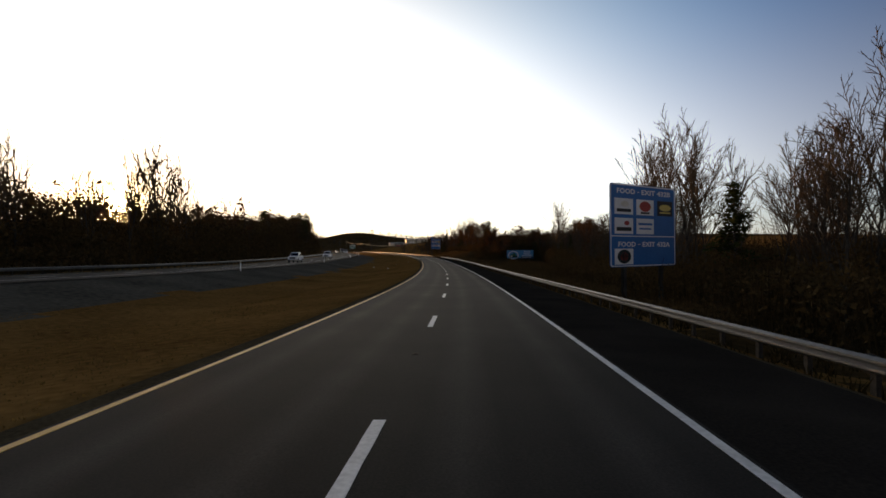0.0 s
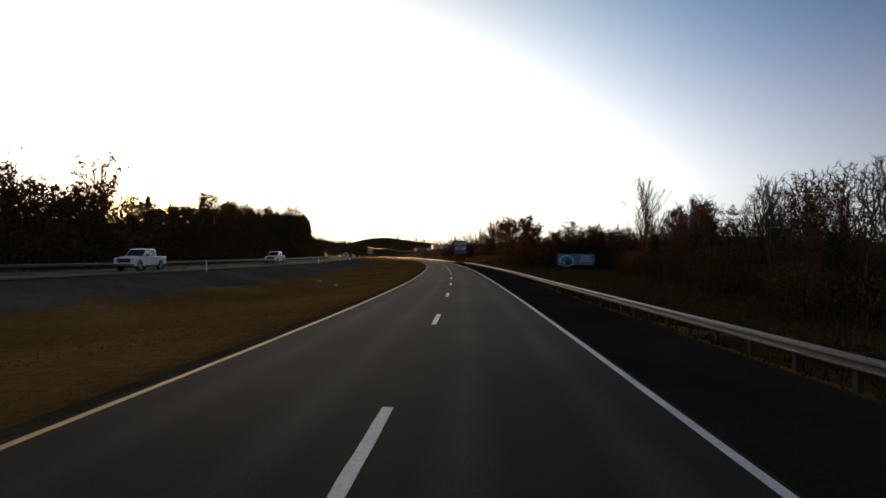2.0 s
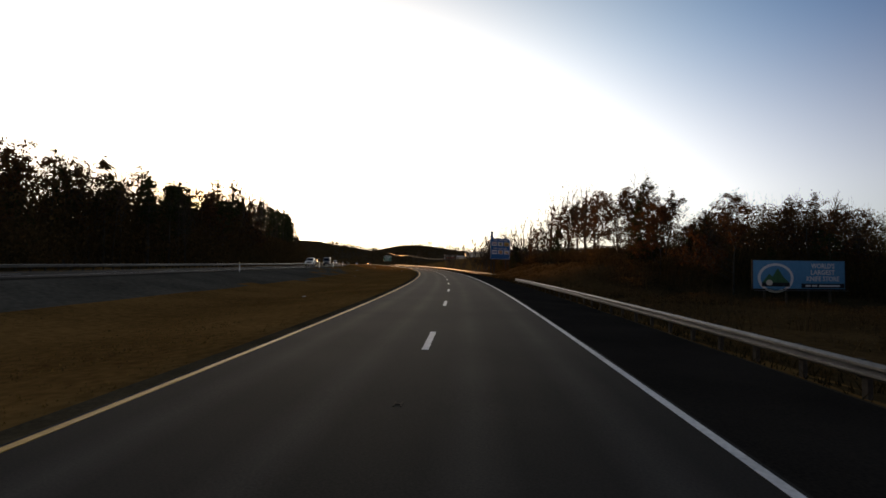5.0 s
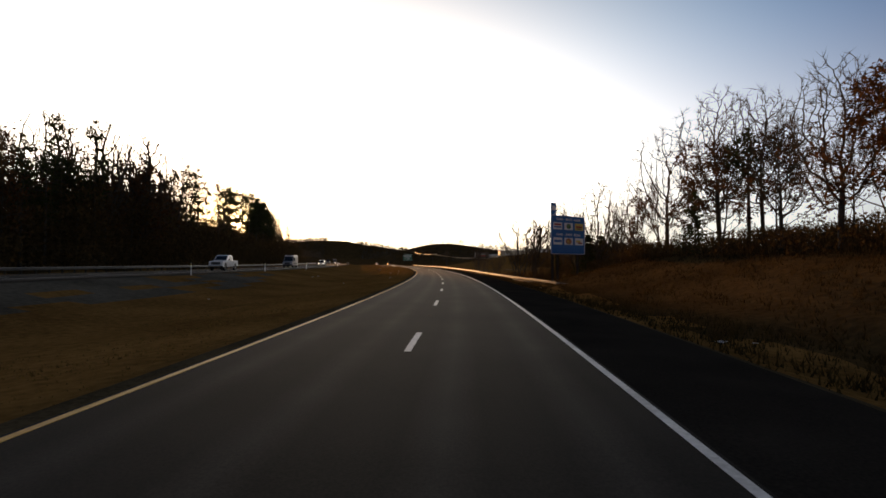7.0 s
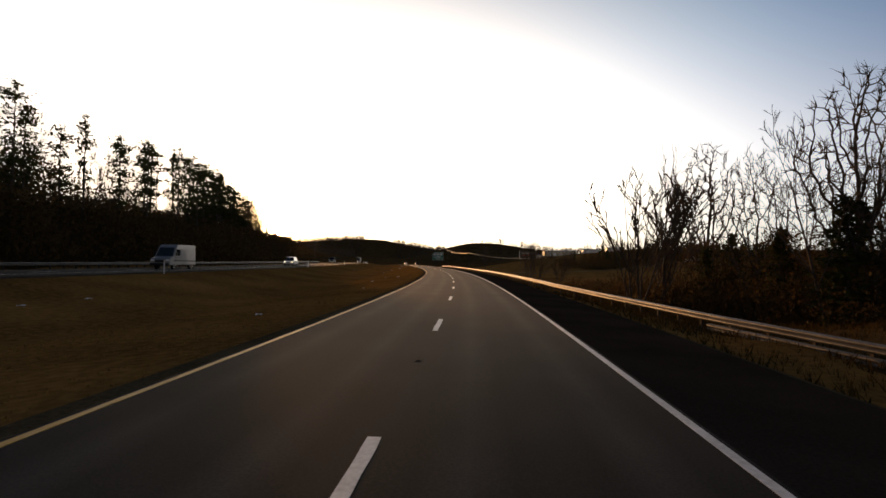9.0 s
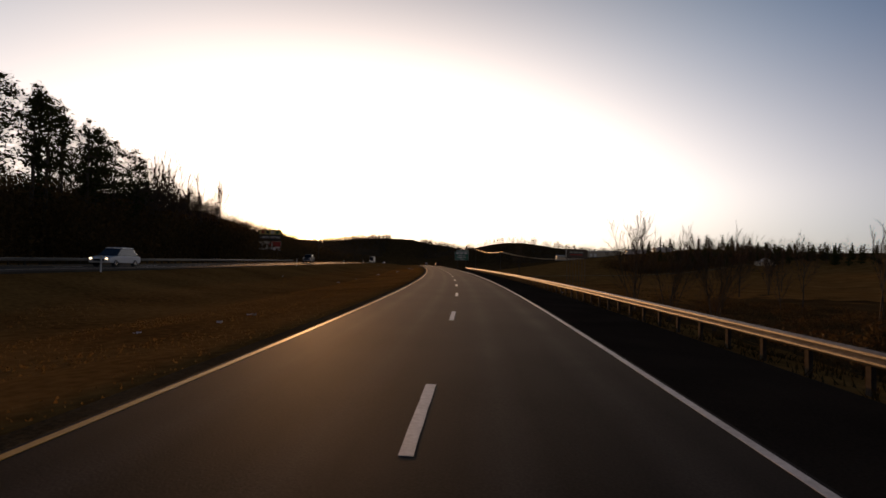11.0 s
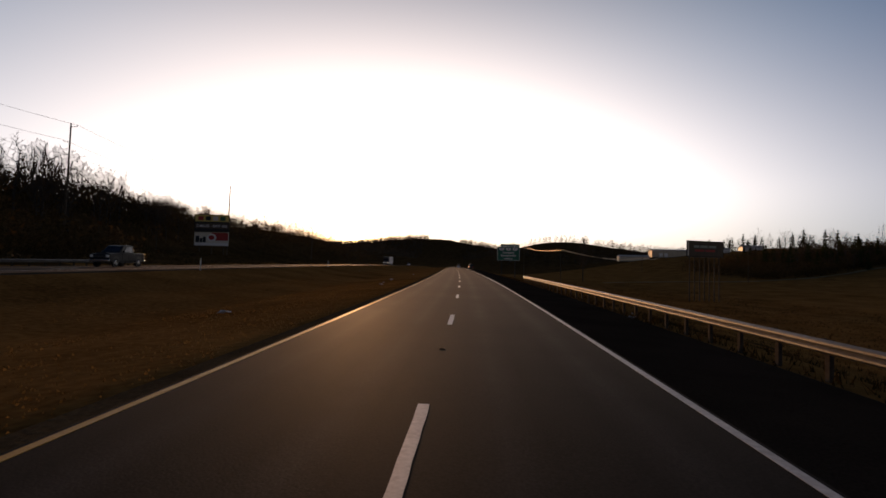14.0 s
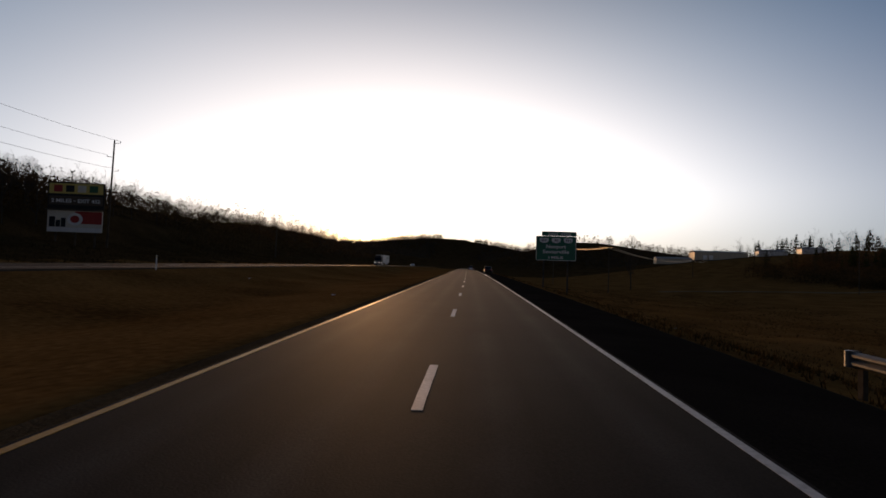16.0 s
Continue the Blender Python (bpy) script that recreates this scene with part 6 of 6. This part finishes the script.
def semi(m, label):
    """An articulated truck with a box trailer; its nose looks along -y."""
    t = thing("semi_truck", m, label, "truck")
    part("trailer", boxes((-1.3, 1.3, 0.0, 16.2, 1.15, 4.1), bevel=0.04), M_TRAILER, t, "white box trailer")
    for side in (-1, 1):
        part("word_bar", boxes((side * 1.31 - 0.01, side * 1.31 + 0.01, 9.6, 10.6, 2.3, 3.7), (side * 1.31 - 0.01, side * 1.31 + 0.01, 10.9, 15.2, 2.75, 3.45)), M_TRAILERMARK, t, "grey-green lettering band")
    part("trailer_frame", boxes((-0.5, 0.5, 0.3, 16.0, 0.95, 1.14)), M_BLACK, t)
    part("side_skirt", boxes((-1.27, -1.23, 5.0, 11.8, 0.5, 1.14), (1.23, 1.27, 5.0, 11.8, 0.5, 1.14)), M_TRAILER, t)
    side_body("hood", [(-7.0, 0.6), (-7.1, 1.1), (-6.9, 1.65), (-5.0, 1.95), (-5.0, 0.6)], 1.0, M_CABPAINT, t, 0, 9, 0.10)
    side_body("sleeper_cab", [(-5.1, 0.7), (-5.1, 1.95), (-4.6, 2.75), (-3.6, 3.75), (-1.2, 4.0), (-0.9, 3.9), (-0.9, 0.8)], 1.2, M_CABPAINT, t, 0.03, 2.5, 0.10)
    part("roof_fairing", outline(bmesh.new(), [(-0.9, 0), (-0.8, 0.1), (0.8, 0.1), (0.9, 0)], 0.0, 2.3), M_CHROME, t, "pale roof edge").location = (0, -3.5, 3.86)
    part("windscreen", outline(bmesh.new(), [(-1.0, 0), (-0.95, 0.82), (0.95, 0.82), (1.0, 0)], -0.02, 0.02), M_GLASS, t).matrix_basis = Matrix.Translation((0, -5.13, 1.98)) @ Matrix.Rotation(radians(-31), 4, "X")
    part("bumper", boxes((-1.15, 1.15, -7.25, -7.0, 0.45, 0.85), bevel=0.06), M_CHROME, t)
    part("grille", boxes((-0.5, 0.5, -7.16, -7.02, 0.9, 1.6), bevel=0.03), M_CHROME, t)
    for x in (-1, 1):
        part("side_window", boxes((x * 1.2 - 0.02, x * 1.2 + 0.02, -4.7, -3.9, 2.0, 2.7), bevel=0.01), M_GLASS, t)
        part("fuel_tank", boxes((x * 1.0 - 0.22, x * 1.0 + 0.22, -4.2, -2.2, 0.55, 1.05), bevel=0.1), M_CHROME, t)
        part("exhaust_stack", rod(bmesh.new(), (x * 1.1, -0.75, 0.9), (x * 1.1, -0.75, 4.2), 0.09), M_CHROME, t)
        for y in (-6.1, -2.0, -0.7, 13.4, 14.7):
            wheel(t, x * 1.05, y, 0.50, 0.42)
    lamps(t, 1.0, -7.14, 16.23, 1.05, 0.95)
    return t


def lane_spot(s, u, away=False):
    return spot(s, u, 0.80 if u > 15 else 0.0, 180 if away else 0)


pickup(lane_spot(108.2, 29.9), "white pickup truck with a dark grille on the far road", M_CARWHITE)
pickup(lane_spot(150.2, 29.9), "white crew-cab pickup truck with an open bed", M_CARWHITE)
pickup(lane_spot(282.5, 29.9), "white pickup truck with black wheel arches", M_CARWHITE)
car(lane_spot(370.5, 29.9), "white utility car on the far road", M_CARWHITE, 0.25)
van(lane_spot(323.0, 30.2), "grey high-roofed delivery van on the far road")
pickup(lane_spot(462.0, 33.6), "dark pickup truck on the far road", M_CARDARK)
semi(lane_spot(676.5, 33.6), "distant semi truck with a white trailer")
car(lane_spot(772.2, 29.9), "silver car far along the opposite road", M_CARWHITE, 0.0)
car(lane_spot(672, -1.9, True), "pale car driving ahead in the lane", M_CARWHITE, 0.25)
car(lane_spot(592, -5.0, True), "dark car ahead beside the edge line", M_CARDARK, 0.25)


# ---------------------------------------------------------------- poles and cables
def power_pole(s, u, h, arms):
    z = ground_z(s, u)
    p = at(s, u)
    t = thing("power_pole", pose(p[0], p[1], z, 0, 1.2, math.degrees(float(np.interp(s, S_AX, TURN))) + 8), "tall slim power pole with short side arms", "power pole")
    part("pole", rod(bmesh.new(), (0, 0, -1.0), (0, 0, h), 0.22, 0.13, 10), M_WOODPOLE, t)
    for k, (f, side) in enumerate(arms):
        bm = rod(bmesh.new(), (0, 0, h * f), (side * 1.1, 0, h * f + 0.12), 0.05, 0.05, 6)
        a = part("arm", bm, M_STEEL, t)
        part("insulator", rod(bmesh.new(), (side * 1.1, 0, h * f + 0.10), (side * 1.1, 0, h * f + 0.42), 0.07, 0.05, 8), M_CHROME, a)
    return [Vector(t.matrix_basis @ Vector((side * 1.1, 0, h * f + 0.42))) for f, side in arms]


def cable(name, p, q, sag, r, mat, label, category="cable"):
    p, q = Vector(p), Vector(q)
    n = 24
    pts = [p.lerp(q, i / n) - Vector((0, 0, sag * 4 * (i / n) * (1 - i / n))) for i in range(n + 1)]
    segs = [(*pts[i], *pts[i + 1], r, r) for i in range(n)]
    return tagged(new(name, mesh_of(name, *tubes(segs, 8), mat, True)), label, category)


ARMS = ((0.97, 1), (0.84, -1), (0.71, 1))
ends = [power_pole(509, 74.2, 22.9, ARMS), power_pole(566, 67.5, 20.5, ARMS), power_pole(455, 92, 21, ARMS)]
for a, b in ((2, 0), (0, 1)):
    for k in range(3):
        cable("power_cable", ends[a][k], ends[b][k], 1.2, 0.025, M_BLACK, "thin dark power cable between poles")
power_pole(640, 62, 12, ((0.95, 1),))
# a power line below the far hill, the low sun's gold put into its cables' colour


def line_pole(s, u, top):
    base = ground_z(s, u)
    p = at(s, u, top)
    h = float(p[2]) - base
    t = thing("utility_pole", pose(p[0], p[1], base, 0, 0, math.degrees(float(np.interp(s, S_AX, TURN))) + 5), "wooden utility pole with a cross-arm in the fields", "utility pole", "poles of the field power line")
    part("pole", rod(bmesh.new(), (0, 0, -1.0), (0, 0, h), 0.16, 0.11, 8), M_WOODPOLE, t)
    arm = part("cross_arm", boxes((-1.3, 1.3, -0.16, -0.06, h - 0.5, h - 0.36)), M_WOODPOLE, t)
    for x in (-1.15, 0.0, 1.15):
        part("insulator", rod(bmesh.new(), (x, -0.11, h - 0.36), (x, -0.11, h - 0.12), 0.05, 0.04, 6), M_CHROME, arm)
    return [Vector(t.matrix_basis @ Vector((x, -0.11, h - 0.12))) for x in (-1.15, 0.0, 1.15)]


FIELD_LINE = [line_pole(s, u, z) for s, u, z in ((706, -38.5, 12.4), (640, -45, 9.0), (780, -130, 9.2), (905, -195, 15.0))]
for a, b, sag in ((0, 1, 1.2), (1, 2, 2.2), (2, 3, 2.0)):
    for k in range(3):
        cable("field_cable", FIELD_LINE[a][k], FIELD_LINE[b][k], sag + 0.15 * k, 0.06, M_CABLE, "sagging cable coloured with the gold of the low sun")
line_pole(657, -134, 14.6)


# ---------------------------------------------------------------- buildings across the valley
def shed(s, u, length, depth, h, turn, label, doors, wall_mat=None):
    p = at(s, u)
    z = ground_z(s, u) - 0.5
    t = thing("warehouse", pose(p[0], p[1], z, 0, 0, math.degrees(float(np.interp(s, S_AX, TURN))) + turn), label, "warehouse")
    part("wall", boxes((-length / 2, length / 2, 0, depth, 0, h)), wall_mat or M_WALL, t)
    bm = bmesh.new()
    outline(bm, [(-length / 2 - 0.4, h), (length / 2 + 0.4, h), (length / 2 + 0.4, h + 0.25), (-length / 2 - 0.4, h + 0.25)], -0.5, depth / 2)
    roof = part("roof", bm, M_ROOF, t)
    for v in roof.data.vertices:
        v.co.z += 1.4 * (v.co.y + 0.5) / (depth / 2 + 0.5)
    bm = bmesh.new()
    outline(bm, [(-length / 2 - 0.4, h + 1.4), (length / 2 + 0.4, h + 1.4), (length / 2 + 0.4, h + 1.65), (-length / 2 - 0.4, h + 1.65)], depth / 2, depth + 0.5)
    back = part("roof", bm, M_ROOF, t)
    for v in back.data.vertices:
        v.co.z -= 1.4 * (v.co.y - depth / 2) / (depth / 2 + 0.5)
    for x, w, hh in doors:
        part("door", boxes((x - w / 2, x + w / 2, -0.08, 0.02, 0.1, hh)), M_LEGEND, t, "white roller door")
    n = int(length / 4)
    for i in range(n):
        x = -length / 2 + (i + 0.5) * length / n
        part("pilaster", boxes((x - 0.08, x + 0.08, -0.05, 0.01, 0.1, h - 0.1)), M_ROOF, t)
    return t


shed(905, -205, 40, 16, 6.0, -8, "long pale metal warehouse with roller doors", ((-12, 3, 3.6), (-7.5, 3, 3.6)))
shed(895, -240, 20, 9, 4.0, -8, "low white building beside the warehouse", ((-3, 2.4, 2.8),), M_TRAILER)
shed(890, -268, 17, 9, 3.8, -8, "low pale building with a grey roof", ((2, 2.4, 2.6),), M_TRAILER)
shed(905, -168, 27, 10, 4.2, -6, "low grey building beside the warehouse", ())


def house():
    s, u = 700, -252
    p = at(s, u)
    t = thing("house", pose(p[0], p[1], ground_z(s, u) - 0.4, 0, 0, math.degrees(float(np.interp(s, S_AX, TURN))) - 20), "small house with a pale gable and porch across the field", "house")
    part("wall", boxes((-6, 6, 0, 8, 0, 3.0)), M_WALL, t)
    part("gable", outline(bmesh.new(), [(-3.2, 3.0), (3.2, 3.0), (0, 5.4)], 0.0, 8.0), M_WALL, t)
    for side in (-1, 1):
        bm = outline(bmesh.new(), [(side * 3.9, 2.75), (0, 5.65), (0, 5.9), (side * 4.1, 2.95)], -0.5, 8.5)
        part("roof", bm, M_ROOF, t)
    part("roof", outline(bmesh.new(), [(-6.4, 3.0), (6.4, 3.0), (6.4, 3.2), (-6.4, 3.2)], -0.4, 8.4), M_ROOF, t)
    for x in (-4.6, -1.4, 1.4, 4.6):
        w = part("window", boxes((x - 0.5, x + 0.5, -0.05, 0.03, 1.0, 2.3)), M_LEGEND, t)
        part("pane", boxes((x - 0.42, x + 0.42, -0.07, -0.04, 1.08, 2.22)), M_GLASS, w)
    part("door", boxes((-0.45, 0.45, -0.06, 0.03, 0.4, 2.4)), M_BARK, t)


house()


# ---------------------------------------------------------------- the pale track across the field
def farm_track():
    uu = np.linspace(-72, -300, 120)
    ss = np.interp(-uu, [-k for k in TRACK_U], TRACK_S)
    ss = np.convolve(np.pad(ss, 6, mode="edge"), np.ones(13) / 13, mode="valid")
    rng = np.random.default_rng(21)
    half = 1.5 + rng.normal(0, 0.25, 120)
    rows = []
    for k, lift in ((-1.0, -0.5), (-1.0, 0.10), (-0.3, 0.22), (0.3, 0.22), (1.0, 0.12), (1.0, -0.5)):
        rows.append(at(ss + k * half, uu, land(ss + k * half, uu) + lift))
    ring = np.stack(rows, 1)
    ix = np.arange(120 * 6).reshape(120, 6)
    nx = np.roll(ix, -1, axis=1)
    q = np.stack([ix[:-1], nx[:-1], nx[1:], ix[1:]], -1).reshape(-1, 4)
    me = mesh_of("farm_track", ring.reshape(-1, 3), [tuple(f) for f in q] + [tuple(ix[0]), tuple(ix[-1][::-1])], M_TRACK)
    return tagged(new("farm_track", me), "pale rutted dirt track across the brown field", "track", kind="structure")


farm_track()

# ---------------------------------------------------------------- small things by the road
def delineator(s, u):
    z = ground_z(s, u) - float(np.interp(s, S_AX, LZ))
    t = thing("delineator_post", spot(s, u, z), "thin white flexible marker post in the grass", "marker post", "marker posts")
    part("post", boxes((-0.05, 0.05, -0.015, 0.015, -0.3, 1.15), bevel=0.006), M_LEGEND, t)
    part("reflector", boxes((-0.04, 0.04, -0.022, -0.012, 0.95, 1.10)), M_GOLD, t)


for s in (60, 110, 160, 210, 260, 283, 310, 360, 410, 460, 510):
    delineator(s, 24.4)
lit = random.Random(9)


def litter(s, u, size, seed):
    z = ground_z(s, u)
    rng = random.Random(seed)
    bm = bmesh.new()
    bmesh.ops.create_grid(bm, x_segments=4, y_segments=3, size=size)
    for v in bm.verts:
        v.co.z = rng.uniform(0.0, size * 0.5)
        v.co.y *= 0.55
    bmesh.ops.solidify(bm, geom=bm.faces[:], thickness=0.01)
    p = at(s, u)
    me = bpy.data.meshes.new("litter_scrap")
    bm.to_mesh(me)
    bm.free()
    me.materials.append(M_LITTER)
    ob = new("litter_scrap", me)
    ob.matrix_basis = pose(p[0], p[1], z + 0.03, 0, 0, rng.uniform(0, 360))
    tagged(ob, "crumpled pale scrap of litter on dry grass", "litter", "litter on the verge")


for k in range(26):
    litter(lit.uniform(60, 520), lit.uniform(7, 20), lit.uniform(0.08, 0.28), k)
for k in range(8):
    litter(lit.uniform(200, 500), lit.uniform(-7.9, -13), lit.uniform(0.08, 0.2), 40 + k)


# ---------------------------------------------------------------- grass
def tufts(name, n, s0, s1, u0, u1, h0, h1, seed, label, mat=None, k=4):
    rng = np.random.default_rng(seed)
    s, u = rng.uniform(s0, s1, n), rng.uniform(u0, u1, n)
    b = at(s, u, land(s, u) - 0.02)
    c = np.repeat(b, k, 0)
    a = rng.uniform(0, 2 * np.pi, n * k)
    w = rng.uniform(0.015, 0.04, n * k)
    h = rng.uniform(h0, h1, n * k)
    d = np.stack([np.cos(a), np.sin(a), 0 * a], 1)
    c = c + rng.normal(0, 0.10, (n * k, 3)) * np.array([1, 1, 0])
    tip = c + np.stack([rng.normal(0, 0.35, n * k) * h, rng.normal(0, 0.35, n * k) * h, h], 1)
    v = np.stack([c - d * w[:, None], c + d * w[:, None], tip], 1).reshape(-1, 3)
    return tagged(new(name, mesh_of(name, v, np.arange(3 * n * k).reshape(-1, 3), mat or M_STRAW)), label, "grass", kind="stuff")


# straw blades for the shaded sides, the shade put into a darker colour
M_SHADESTRAW = leafy("shaded_grass_blades", (0.018, 0.012, 0.004), (0.055, 0.035, 0.012), 0.3)
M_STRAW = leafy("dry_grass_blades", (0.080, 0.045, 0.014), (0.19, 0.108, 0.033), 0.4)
tufts("median_grass", 40000, -6, 470, 11.5, 19.0, 0.02, 0.06, 1, "short dry brown grass of the median", None, 2)
tufts("roadside_grass", 66000, -6, 470, 4.3, 12.0, 0.02, 0.07, 6, "short dry brown grass beside the carriageway", None, 2)
tufts("bank_grass", 9000, 200, 310, -30, -8.6, 0.10, 0.40, 2, "long brown grass on the bank in a shaded colour", M_SHADESTRAW)
tufts("verge_grass", 9000, 0, 500, -14, -7.6, 0.08, 0.35, 3, "rough grass under the guard rail in a shaded colour", M_SHADESTRAW)
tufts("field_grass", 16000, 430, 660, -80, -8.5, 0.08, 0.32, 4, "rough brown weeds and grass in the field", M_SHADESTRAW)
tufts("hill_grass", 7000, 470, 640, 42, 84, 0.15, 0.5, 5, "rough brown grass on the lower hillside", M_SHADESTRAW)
